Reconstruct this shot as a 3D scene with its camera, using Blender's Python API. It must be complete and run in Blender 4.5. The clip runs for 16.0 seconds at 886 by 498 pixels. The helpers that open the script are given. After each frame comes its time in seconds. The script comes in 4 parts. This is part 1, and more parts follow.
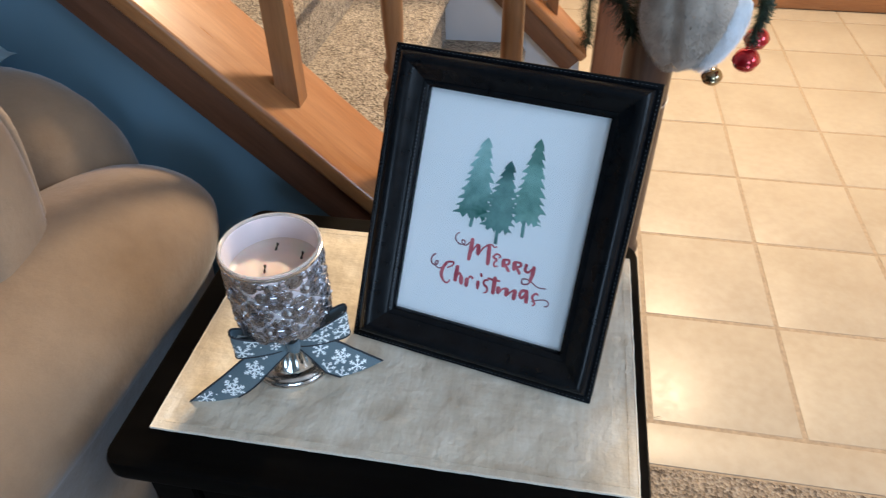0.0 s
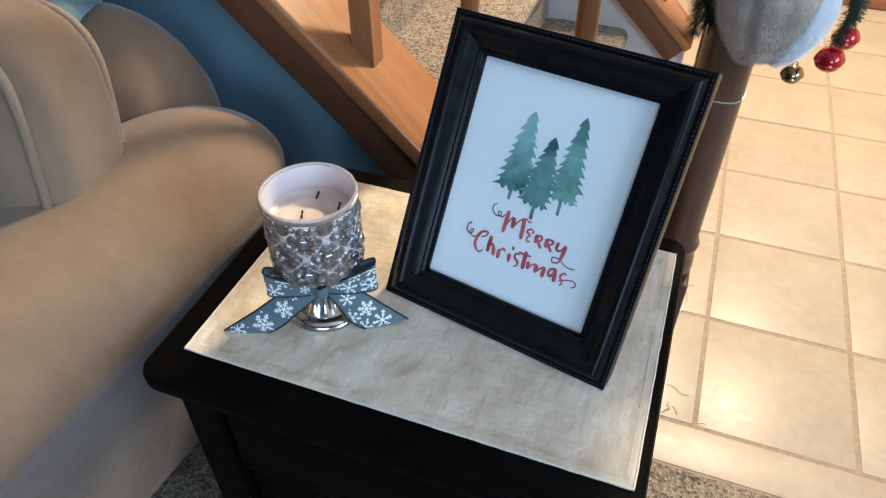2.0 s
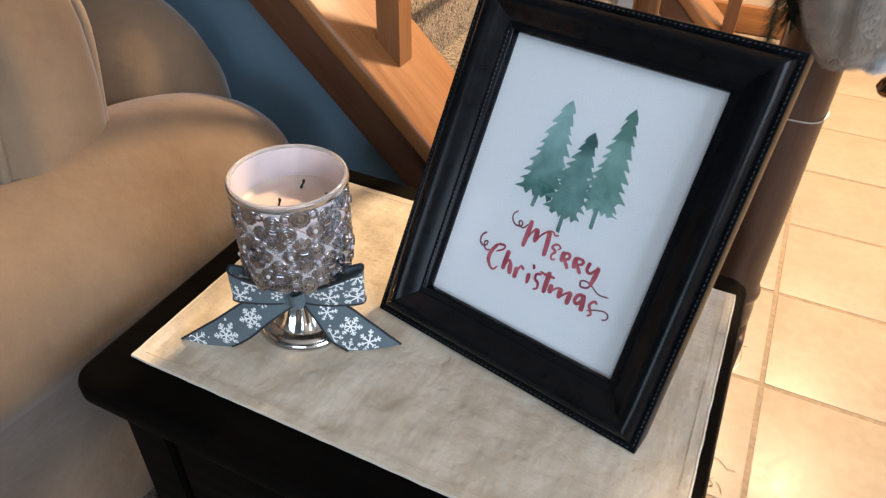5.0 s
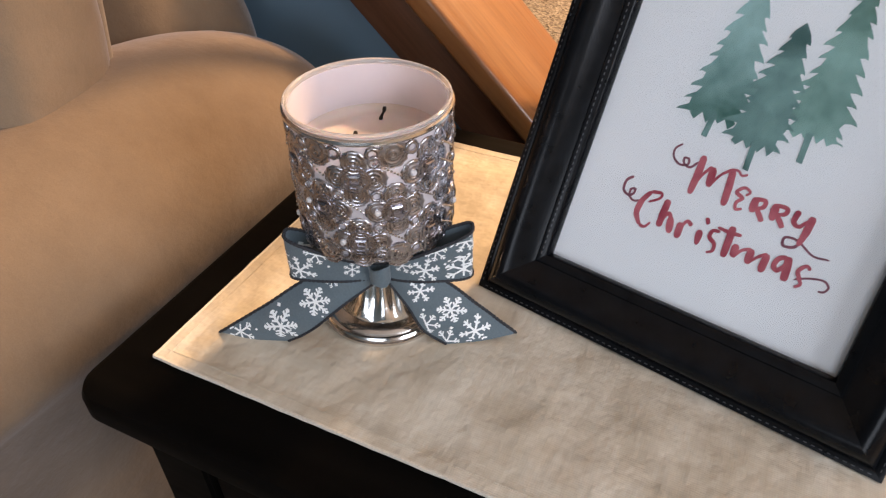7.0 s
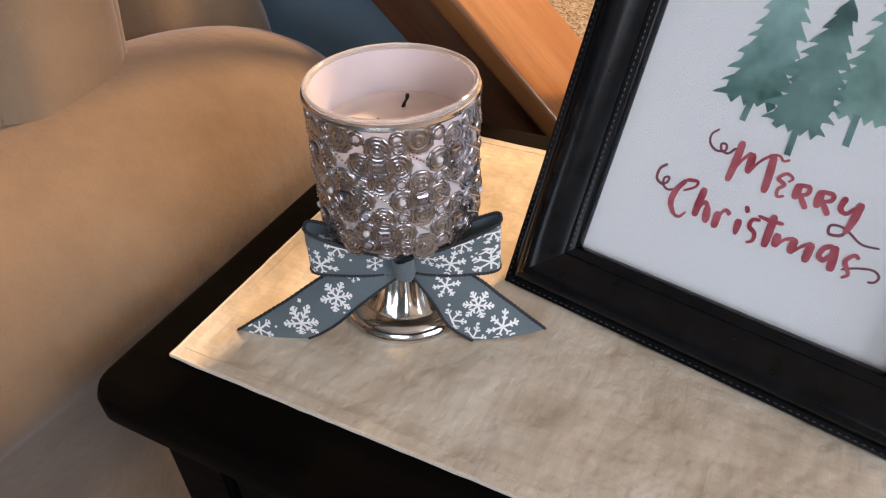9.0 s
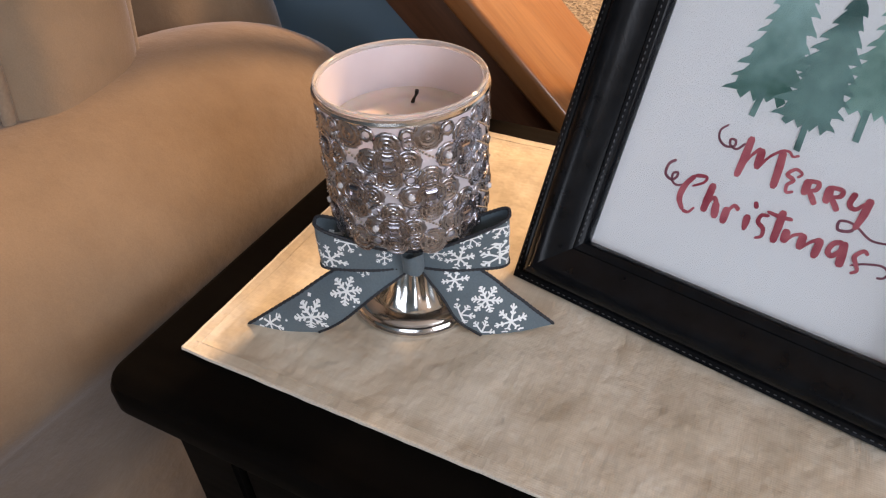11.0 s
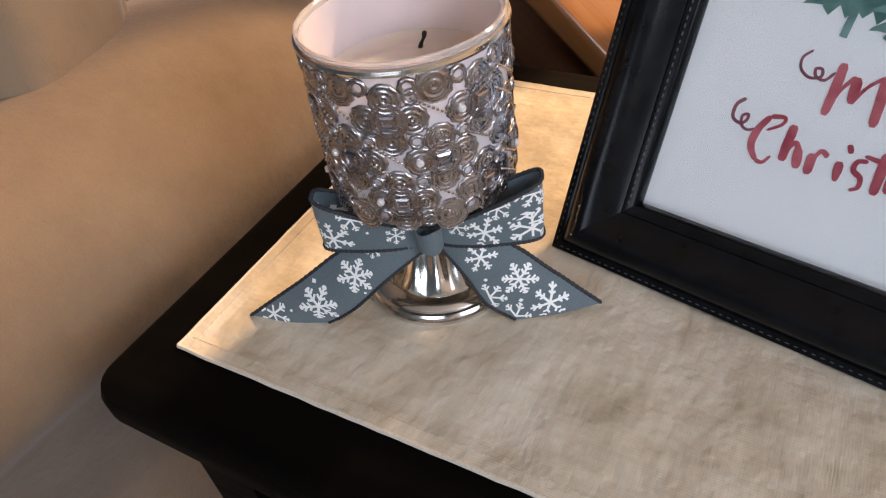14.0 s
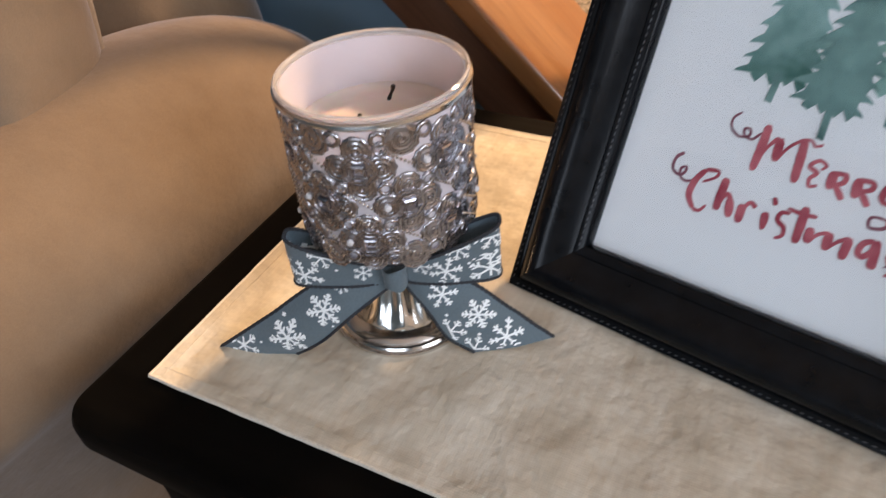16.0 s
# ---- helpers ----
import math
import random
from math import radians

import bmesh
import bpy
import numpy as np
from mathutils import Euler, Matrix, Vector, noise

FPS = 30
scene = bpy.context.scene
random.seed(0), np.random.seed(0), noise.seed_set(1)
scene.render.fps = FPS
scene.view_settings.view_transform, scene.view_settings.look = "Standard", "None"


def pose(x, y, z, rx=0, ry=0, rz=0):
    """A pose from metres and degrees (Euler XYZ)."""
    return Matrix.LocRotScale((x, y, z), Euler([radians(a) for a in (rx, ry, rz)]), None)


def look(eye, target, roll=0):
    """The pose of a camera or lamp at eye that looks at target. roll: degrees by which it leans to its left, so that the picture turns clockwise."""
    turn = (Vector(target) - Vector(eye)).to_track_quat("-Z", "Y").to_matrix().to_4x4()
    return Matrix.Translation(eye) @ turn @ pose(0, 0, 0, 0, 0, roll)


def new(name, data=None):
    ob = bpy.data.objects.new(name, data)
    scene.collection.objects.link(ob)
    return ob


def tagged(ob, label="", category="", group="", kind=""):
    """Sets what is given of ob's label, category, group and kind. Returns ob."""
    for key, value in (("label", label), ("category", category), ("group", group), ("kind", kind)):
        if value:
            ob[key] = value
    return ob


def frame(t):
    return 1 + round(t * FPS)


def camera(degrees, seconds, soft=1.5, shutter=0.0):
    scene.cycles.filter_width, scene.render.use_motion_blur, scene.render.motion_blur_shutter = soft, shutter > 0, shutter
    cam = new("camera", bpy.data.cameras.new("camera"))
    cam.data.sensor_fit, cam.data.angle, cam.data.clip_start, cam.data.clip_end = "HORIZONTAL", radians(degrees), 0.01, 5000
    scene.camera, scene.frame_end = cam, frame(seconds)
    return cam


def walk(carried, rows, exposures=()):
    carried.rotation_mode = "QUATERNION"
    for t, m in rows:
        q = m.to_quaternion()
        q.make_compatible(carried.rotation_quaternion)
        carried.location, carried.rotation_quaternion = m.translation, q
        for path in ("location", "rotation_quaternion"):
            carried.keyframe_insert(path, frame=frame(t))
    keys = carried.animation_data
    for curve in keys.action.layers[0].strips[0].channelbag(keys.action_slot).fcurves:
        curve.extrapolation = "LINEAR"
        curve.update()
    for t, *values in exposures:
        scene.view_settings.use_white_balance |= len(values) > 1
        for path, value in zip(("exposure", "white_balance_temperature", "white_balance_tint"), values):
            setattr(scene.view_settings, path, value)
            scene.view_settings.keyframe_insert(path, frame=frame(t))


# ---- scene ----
cam = camera(64.9, 16.0, soft=1.2, shutter=0.5)
PATH = [
    (0, (0.052, 0.043, 1.166), (-0.224, 1.54, -0.131), -1.0),
    (0.5, (0.058, 0.047, 1.167), (-0.322, 1.517, -0.135), -2.0),
    (1, (0.08, 0.054, 1.162), (-0.349, 1.461, -0.194), -1.4),
    (1.5, (0.101, 0.05, 1.165), (-0.378, 1.466, -0.164), -0.8),
    (2, (0.119, 0.044, 1.162), (-0.402, 1.433, -0.179), -0.4),
    (2.5, (0.14, 0.04, 1.159), (-0.457, 1.405, -0.175), -1.0),
    (3, (0.165, 0.044, 1.152), (-0.482, 1.427, -0.139), -0.7),
    (3.5, (0.162, 0.062, 1.142), (-0.516, 1.459, -0.117), -0.3),
    (6, (0.054, 0.181, 0.965), (-0.602, 1.61, -0.271), 1.7),
    (6.5, (0.011, 0.201, 0.936), (-0.646, 1.62, -0.311), 1.1),
    (7, (-0.006, 0.21, 0.916), (-0.688, 1.603, -0.347), -0.8),
    (7.5, (-0.012, 0.212, 0.906), (-0.707, 1.611, -0.343), -1.1),
    (8, (-0.018, 0.217, 0.901), (-0.723, 1.607, -0.352), -1.1),
    (8.5, (-0.019, 0.217, 0.899), (-0.728, 1.611, -0.349), -1.3),
    (9, (-0.018, 0.215, 0.899), (-0.736, 1.598, -0.355), -2.1),
    (11.5, (-0.016, 0.213, 0.901), (-0.754, 1.573, -0.366), -2.6),
    (12, (-0.015, 0.218, 0.898), (-0.76, 1.557, -0.387), -3.3),
    (12.5, (-0.024, 0.239, 0.881), (-0.883, 1.476, -0.435), -8.0),
    (13, (-0.032, 0.265, 0.862), (-0.87, 1.496, -0.473), -9.2),
    (13.5, (-0.033, 0.269, 0.861), (-0.881, 1.494, -0.474), -9.6),
    (14, (-0.032, 0.27, 0.861), (-0.862, 1.503, -0.477), -8.8),
    (14.5, (-0.031, 0.272, 0.859), (-0.871, 1.504, -0.475), -8.7),
    (15, (-0.03, 0.276, 0.859), (-0.866, 1.502, -0.481), -8.4),
    (15.5, (-0.034, 0.272, 0.862), (-0.852, 1.517, -0.473), -8.0),
    (16, (-0.024, 0.256, 0.884), (-0.773, 1.587, -0.407), -5.0),
]
walk(cam, [(t, look(eye, target, roll)) for t, eye, target, roll in PATH],
     [(0.0, -0.26, 5250.0, 8.0), (3.7, -0.16, 5050.0, 5.0), (6.0, -0.16, 6720.0, 20.0), (12.0, -0.28, 6720.0, 22.0), (16.0, -0.26, 6500.0, 19.0)])
# ---------------------------------------------------------------- light
world = bpy.data.worlds.new("sky")
scene.world = world
world.use_nodes = True
wn = world.node_tree.nodes
sky = wn.new("ShaderNodeTexSky")
sky.sky_type, sky.sun_disc = "NISHITA", False
sky.sun_elevation, sky.sun_rotation = radians(28), radians(215)
world.node_tree.links.new(sky.outputs[0], wn["Background"].inputs[0])
wn["Background"].inputs[1].default_value = 0.10


def area(name, size, energy, colour, m, spread=180):
    d = bpy.data.lights.new(name, "AREA")
    d.shape, d.size, d.size_y = "RECTANGLE", size[0], size[1]
    d.energy, d.color, d.spread = energy, colour, radians(spread)
    ob = new(name, d)
    ob.matrix_world = m
    return ob


EAST = 2.36                                  # inner face of the east wall
EAST_WINDOW = (-1.25, 0.45, 1.30, 2.40)      # y0, y1, z0, z1
SOUTH_WINDOW = (-0.20, 1.50, 0.80, 2.15)     # x0, x1, z0, z1
DAYLIGHT = (0.77, 0.905, 1.0)
area("east_window_daylight", (1.6, 1.0), 58.0, DAYLIGHT, look((EAST - 0.04, -0.40, 1.85), (0.0, 0.10, 0.7)))
area("south_window_daylight", (1.6, 1.25), 40.0, DAYLIGHT, look((0.65, -3.16, 1.475), (0.3, 0.0, 0.8)))
area("hall_ceiling_lamp", (0.26, 0.26), 176.0, (1.0, 0.685, 0.37), look((0.43, 2.52, 2.50), (0.36, 1.9, 0.0)))

# ---------------------------------------------------------------- helpers of the scene


def thing(name, label, category, m=None, group="", kind=""):
    ob = new(name)
    ob.empty_display_size = 0.05
    if m is not None:
        ob.matrix_world = m
    return tagged(ob, label, category, group, kind)


def finish(bm, name, mat, smooth=True, angle=40):
    me = bpy.data.meshes.new(name)
    bmesh.ops.recalc_face_normals(bm, faces=bm.faces)
    for f in bm.faces:
        f.smooth = smooth
    if smooth:
        lim = radians(angle)
        for e in bm.edges:
            if len(e.link_faces) == 2 and e.calc_face_angle(0) > lim:
                e.smooth = False
    bm.to_mesh(me)
    bm.free()
    me.materials.append(mat)
    return me


def part(name, bm, mat, parent=None, label="", m=None, smooth=True, angle=40, kind=""):
    ob = new(name, finish(bm, name, mat, smooth, angle))
    if m is not None:
        ob.matrix_basis = m
    if parent is not None:
        ob.parent = parent
    return tagged(ob, label, kind=kind)


def box(x0, x1, y0, y1, z0, z1, bevel=0.0, seg=2, bm=None):
    bm = bm or bmesh.new()
    r = bmesh.ops.create_cube(bm, size=1.0)
    for v in r["verts"]:
        v.co = Vector(((x0 + x1) / 2 + v.co.x * (x1 - x0), (y0 + y1) / 2 + v.co.y * (y1 - y0), (z0 + z1) / 2 + v.co.z * (z1 - z0)))
    if bevel:
        es = list({e for v in r["verts"] for e in v.link_edges})
        bmesh.ops.bevel(bm, geom=es, offset=bevel, segments=seg, profile=0.5, affect="EDGES")
    return bm


def lathe(profile, n=48, closed=False, bm=None, centre=(0, 0, 0)):
    """Turns rows of (r, z) round the z axis."""
    bm = bm or bmesh.new()
    c = Vector(centre)
    rings = []
    for r, z in profile:
        if r < 1e-6:
            rings.append([bm.verts.new(c + Vector((0, 0, z)))])
        else:
            rings.append([bm.verts.new(c + Vector((r * math.cos(2 * math.pi * k / n), r * math.sin(2 * math.pi * k / n), z))) for k in range(n)])
    for a, b in zip(rings, rings[1:]):
        for k in range(n):
            q = [a[k % len(a)], a[(k + 1) % len(a)], b[(k + 1) % len(b)], b[k % len(b)]]
            q = list(dict.fromkeys(q))
            if len(q) > 2:
                bm.faces.new(q)
    return bm


def loft(rings, cap=True, close=True, bm=None):
    """Skins equal rings of points."""
    bm = bm or bmesh.new()
    rows = [[bm.verts.new(p) for p in r] for r in rings]
    n = len(rows[0])
    for a, b in zip(rows, rows[1:]):
        for k in range(n if close else n - 1):
            bm.faces.new((a[k], a[(k + 1) % n], b[(k + 1) % n], b[k]))
    if cap:
        bm.faces.new(rows[0])
        bm.faces.new(rows[-1])
    return bm


def tube(points, r, n=8, bm=None, taper=None):
    """A round rod along points."""
    pts = [Vector(p) for p in points]
    rings = []
    up = Vector((0.13, 0.21, 0.97))
    for i, p in enumerate(pts):
        d = (pts[min(i + 1, len(pts) - 1)] - pts[max(i - 1, 0)]).normalized()
        a = d.cross(up)
        a = a.normalized() if a.length > 1e-4 else d.orthogonal().normalized()
        b = d.cross(a)
        rr = r * (taper(i / max(1, len(pts) - 1)) if taper else 1)
        rings.append([p + rr * (math.cos(2 * math.pi * k / n) * a + math.sin(2 * math.pi * k / n) * b) for k in range(n)])
    return loft(rings, bm=bm)


def spline(ctrl, n):
    """Points of a Catmull-Rom curve through the control points."""
    c = [Vector(p) for p in ctrl]
    c = [2 * c[0] - c[1]] + c + [2 * c[-1] - c[-2]]
    out = []
    for k in range(n + 1):
        s = k / n * (len(c) - 3)
        i = min(int(s), len(c) - 4)
        t = s - i
        p0, p1, p2, p3 = c[i:i + 4]
        out.append(0.5 * ((2 * p1) + (p2 - p0) * t + (2 * p0 - 5 * p1 + 4 * p2 - p3) * t * t + (3 * p1 - p0 - 3 * p2 + p3) * t ** 3))
    return out


# ---------------------------------------------------------------- materials


class Mat:
    def __init__(self, name, colour=(0.5, 0.5, 0.5), rough=0.5, metal=0.0):
        self.m = bpy.data.materials.new(name)
        self.m.use_nodes = True
        self.nt = self.m.node_tree
        self.p = self.nt.nodes["Principled BSDF"]
        self.p.inputs["Base Color"].default_value = (*colour, 1)
        self.p.inputs["Roughness"].default_value = rough
        self.p.inputs["Metallic"].default_value = metal

    def node(self, kind, **kw):
        n = self.nt.nodes.new(kind)
        for k, v in kw.items():
            n.inputs[k].default_value = v
        return n

    def link(self, a, b):
        self.nt.links.new(a, b)

    def coords(self, which="Object", scale=(1, 1, 1), rot=(0, 0, 0)):
        c = self.nt.nodes.new("ShaderNodeTexCoord")
        mp = self.nt.nodes.new("ShaderNodeMapping")
        mp.inputs["Scale"].default_value = scale
        mp.inputs["Rotation"].default_value = rot
        self.link(c.outputs[which], mp.inputs[0])
        return mp.outputs[0]

    def noise(self, vec, scale, detail=4.0, rough=0.55):
        n = self.node("ShaderNodeTexNoise", Scale=scale, Detail=detail, Roughness=rough)
        self.link(vec, n.inputs["Vector"])
        return n.outputs["Fac"]

    def ramp(self, fac, stops):
        r = self.nt.nodes.new("ShaderNodeValToRGB")
        els = r.color_ramp.elements
        while len(els) < len(stops):
            els.new(0.5)
        for e, (pos, col) in zip(els, stops):
            e.position = pos
            e.color = (*col, 1) if len(col) == 3 else col
        self.link(fac, r.inputs[0])
        return r.outputs[0]

    def mix(self, fac, a, b, mode="MIX"):
        n = self.nt.nodes.new("ShaderNodeMix")
        n.data_type, n.blend_type = "RGBA", mode
        for src, slot in ((fac, 0), (a, 6), (b, 7)):
            if isinstance(src, (int, float)):
                n.inputs[slot].default_value = src
            elif isinstance(src, tuple):
                n.inputs[slot].default_value = (*src, 1)
            else:
                self.link(src, n.inputs[slot])
        return n.outputs[2]

    def colour(self, out):
        self.link(out, self.p.inputs["Base Color"])
        return self

    def rough(self, out):
        self.link(out, self.p.inputs["Roughness"])
        return self

    def bump(self, height, strength=0.3, distance=0.001):
        b = self.node("ShaderNodeBump", Strength=strength, Distance=distance)
        self.link(height, b.inputs["Height"])
        last = self.p.inputs["Normal"].links
        if last:
            self.link(last[0].from_socket, b.inputs["Normal"])
        self.link(b.outputs[0], self.p.inputs["Normal"])
        return self

    def set(self, **kw):
        for k, v in kw.items():
            self.p.inputs[k.replace("_", " ")].default_value = v
        return self


def suede():
    m = Mat("tan_suede", rough=0.95)
    v = m.coords()
    big = m.noise(v, 4.6, 6, 0.62)
    fine = m.noise(v, 900.0, 2)
    c = m.ramp(big, [(0.30, (0.150, 0.100, 0.062)), (0.70, (0.265, 0.192, 0.128))])
    c = m.mix(0.14, c, m.ramp(fine, [(0.3, (0.15, 0.105, 0.068)), (0.7, (0.31, 0.23, 0.158))]))
    m.colour(c).bump(fine, 0.25, 0.0006).bump(m.noise(v, 17.0, 5, 0.6), 0.45, 0.006)
    m.set(Sheen_Weight=0.35, Sheen_Roughness=0.45, Specular_IOR_Level=0.15)
    m.p.inputs["Sheen Tint"].default_value = (0.85, 0.9, 1.0, 1)
    return m.m


def wood(name, dark, light, rough=0.32, axis=0, scale=1.0, coat=0.25):
    m = Mat(name, rough=rough)
    s = [26, 26, 26]
    s[axis] = 2.2
    v = m.coords(scale=tuple(k * scale for k in s))
    g = m.noise(v, 1.6, 6, 0.62)
    f = m.noise(v, 9.0, 3)
    c = m.ramp(g, [(0.3, dark), (0.52, tuple((a + b) / 2 for a, b in zip(dark, light))), (0.72, light)])
    c = m.mix(0.22, c, m.ramp(f, [(0.35, tuple(k * 0.6 for k in dark)), (0.65, light)]))
    m.colour(c).bump(f, 0.12, 0.0006)
    r = m.ramp(m.noise(v, 3.0, 2), [(0.3, (rough * 0.8,) * 3), (0.7, (rough * 1.3,) * 3)])
    m.rough(r)
    m.set(Coat_Weight=coat, Coat_Roughness=0.18)
    return m.m


def espresso():
    m = Mat("espresso_paint", rough=0.5)
    v = m.coords(scale=(4, 40, 40))
    n = m.noise(v, 2.0, 5)
    m.colour(m.ramp(n, [(0.3, (0.0018, 0.0016, 0.0015)), (0.75, (0.0042, 0.0037, 0.0033))]))
    m.rough(m.ramp(n, [(0.3, (0.42,) * 3), (0.7, (0.58,) * 3)]))
    m.bump(n, 0.08, 0.0004).set(Specular_IOR_Level=0.035)
    return m.m


def linen():
    m = Mat("linen", rough=0.9)
    v = m.coords()
    wx = m.nt.nodes.new("ShaderNodeTexWave")
    wx.bands_direction = "X"
    wy = m.nt.nodes.new("ShaderNodeTexWave")
    wy.bands_direction = "Y"
    for w in (wx, wy):
        m.link(v, w.inputs["Vector"])
        w.inputs["Scale"].default_value = 215.0
        w.inputs["Distortion"].default_value = 2.6
        w.inputs["Detail"].default_value = 1.0
    slub = m.noise(m.coords(scale=(260, 14, 1)), 1.0, 3)
    slub2 = m.noise(m.coords(scale=(14, 260, 1)), 1.0, 3)
    weave = m.mix(0.5, wx.outputs["Color"], wy.outputs["Color"])
    blot = m.noise(m.coords(scale=(1.3, 0.7, 1), rot=(0, 0, 0.3)), 24.0, 5, 0.6)
    c = m.ramp(blot, [(0.30, (0.48, 0.405, 0.30)), (0.50, (0.63, 0.56, 0.45)), (0.68, (0.78, 0.73, 0.63))])
    c = m.mix(0.24, c, m.ramp(slub, [(0.3, (0.52, 0.455, 0.35)), (0.7, (0.76, 0.70, 0.59))]))
    c = m.mix(0.16, c, m.ramp(slub2, [(0.3, (0.52, 0.455, 0.35)), (0.7, (0.76, 0.70, 0.59))]))
    c = m.mix(0.07, c, weave, "MULTIPLY")
    m.colour(c).bump(weave, 0.22, 0.0004).bump(slub, 0.40, 0.0006).bump(slub2, 0.30, 0.0005).bump(m.noise(v, 22.0, 4, 0.55), 0.9, 0.008)
    m.set(Specular_IOR_Level=0.15)
    return m.m


def leather():
    m = Mat("black_leather", rough=0.3)
    v = m.coords()
    vor = m.node("ShaderNodeTexVoronoi", Scale=650.0)
    m.link(v, vor.inputs["Vector"])
    n = m.noise(v, 60.0, 4)
    m.colour(m.ramp(n, [(0.3, (0.003, 0.0035, 0.0045)), (0.7, (0.007, 0.008, 0.010))]))
    m.rough(m.ramp(n, [(0.3, (0.23,) * 3), (0.7, (0.27,) * 3)]))
    m.bump(vor.outputs["Distance"], 0.10, 0.0003).set(Specular_IOR_Level=0.16)
    return m.m


def tile():
    m = Mat("cream_tile", rough=0.4)
    info = m.nt.nodes.new("ShaderNodeObjectInfo")
    v0 = m.coords()
    add = m.nt.nodes.new("ShaderNodeVectorMath")
    add.operation = "ADD"
    m.link(v0, add.inputs[0])
    mul = m.nt.nodes.new("ShaderNodeVectorMath")
    mul.operation = "SCALE"
    mul.inputs[0].default_value = (7, 3, 5)
    m.link(info.outputs["Random"], mul.inputs["Scale"])
    m.link(mul.outputs[0], add.inputs[1])
    v = add.outputs[0]
    a = m.noise(v, 6.0, 5)
    b = m.noise(v, 45.0, 4)
    c = m.ramp(a, [(0.3, (0.335, 0.277, 0.209)), (0.7, (0.40, 0.345, 0.27))])
    c = m.mix(0.25, c, m.ramp(b, [(0.35, (0.29, 0.232, 0.170)), (0.65, (0.41, 0.36, 0.286))]))
    tint = m.ramp(info.outputs["Random"], [(0.0, (0.93, 0.93, 0.92)), (1.0, (1.0, 1.0, 1.0))])
    m.colour(m.mix(1.0, c, tint, "MULTIPLY"))
    m.rough(m.ramp(b, [(0.3, (0.37,) * 3), (0.7, (0.45,) * 3)])).bump(b, 0.05, 0.0006)
    return m.m


def carpet(name, dark, mid, light, scale=1.0):
    m = Mat(name, rough=1.0)
    v = m.coords()
    vor = m.node("ShaderNodeTexVoronoi", Scale=230.0 * scale)
    m.link(v, vor.inputs["Vector"])
    sep = m.nt.nodes.new("ShaderNodeSeparateColor")
    m.link(vor.outputs["Color"], sep.inputs[0])
    c = m.ramp(sep.outputs[0], [(0.0, dark), (0.22, dark), (0.34, mid), (0.62, mid), (0.8, light)])
    c = m.mix(0.3, c, m.ramp(m.noise(v, 30.0, 4), [(0.3, dark), (0.7, light)]))
    m.colour(c).bump(vor.outputs["Distance"], 0.9, 0.004).bump(m.noise(v, 500.0, 2), 0.6, 0.002)
    m.set(Specular_IOR_Level=0.1, Sheen_Weight=0.2)
    return m.m


def plaster(name, col):
    m = Mat(name, rough=0.75)
    v = m.coords()
    n = m.noise(v, 3.0, 4)
    m.colour(m.ramp(n, [(0.3, tuple(k * 0.93 for k in col)), (0.7, tuple(min(1, k * 1.05) for k in col))]))
    m.bump(m.noise(v, 190.0, 3), 0.18, 0.0012)
    return m.m


def plain(name, col, rough=0.5, metal=0.0, var=0.12, scale=60.0, bump=0.0, **kw):
    m = Mat(name, col, rough, metal)
    v = m.coords()
    n = m.noise(v, scale, 4)
    m.colour(m.ramp(n, [(0.3, tuple(k * (1 - var) for k in col)), (0.7, tuple(min(1, k * (1 + var)) for k in col))]))
    if bump:
        m.bump(n, bump, 0.0008)
    m.set(**kw)
    return m.m


def chrome(name, col, r0, r1):
    m = Mat(name, col, r0, 1.0)
    v = m.coords()
    n = m.noise(v, 140.0, 4)
    m.rough(m.ramp(n, [(0.3, (r0,) * 3), (0.75, (r1,) * 3)]))
    m.colour(m.ramp(m.noise(v, 40.0, 4), [(0.3, tuple(k * 0.86 for k in col)), (0.7, col)]))
    return m.m


def watercolour(name, dark, light, scale, wash=None):
    """Paint that pools and thins; wash: rows of (height on the print in metres, share of thin paint)."""
    m = Mat(name, rough=0.6)
    v = m.coords()
    a = m.noise(v, scale, 5, 0.6)
    if wash:
        sep = m.nt.nodes.new("ShaderNodeSeparateXYZ")
        m.link(v, sep.inputs[0])
        span = m.node("ShaderNodeMapRange")
        span.inputs["From Min"].default_value, span.inputs["From Max"].default_value = wash[0][0], wash[-1][0]
        m.link(sep.outputs["Y"], span.inputs["Value"])
        lo, hi = wash[0][0], wash[-1][0]
        g = m.ramp(span.outputs[0], [((y - lo) / (hi - lo), (k,) * 3) for y, k in wash])
        a = m.mix(0.46, a, g)
    b = m.noise(v, scale * 6, 3)
    c = m.ramp(a, [(0.32, dark), (0.46, tuple((p + q) / 2 for p, q in zip(dark, light))), (0.61, light)])
    m.colour(m.mix(0.10, c, m.ramp(b, [(0.3, dark), (0.7, light)])))
    return m.m


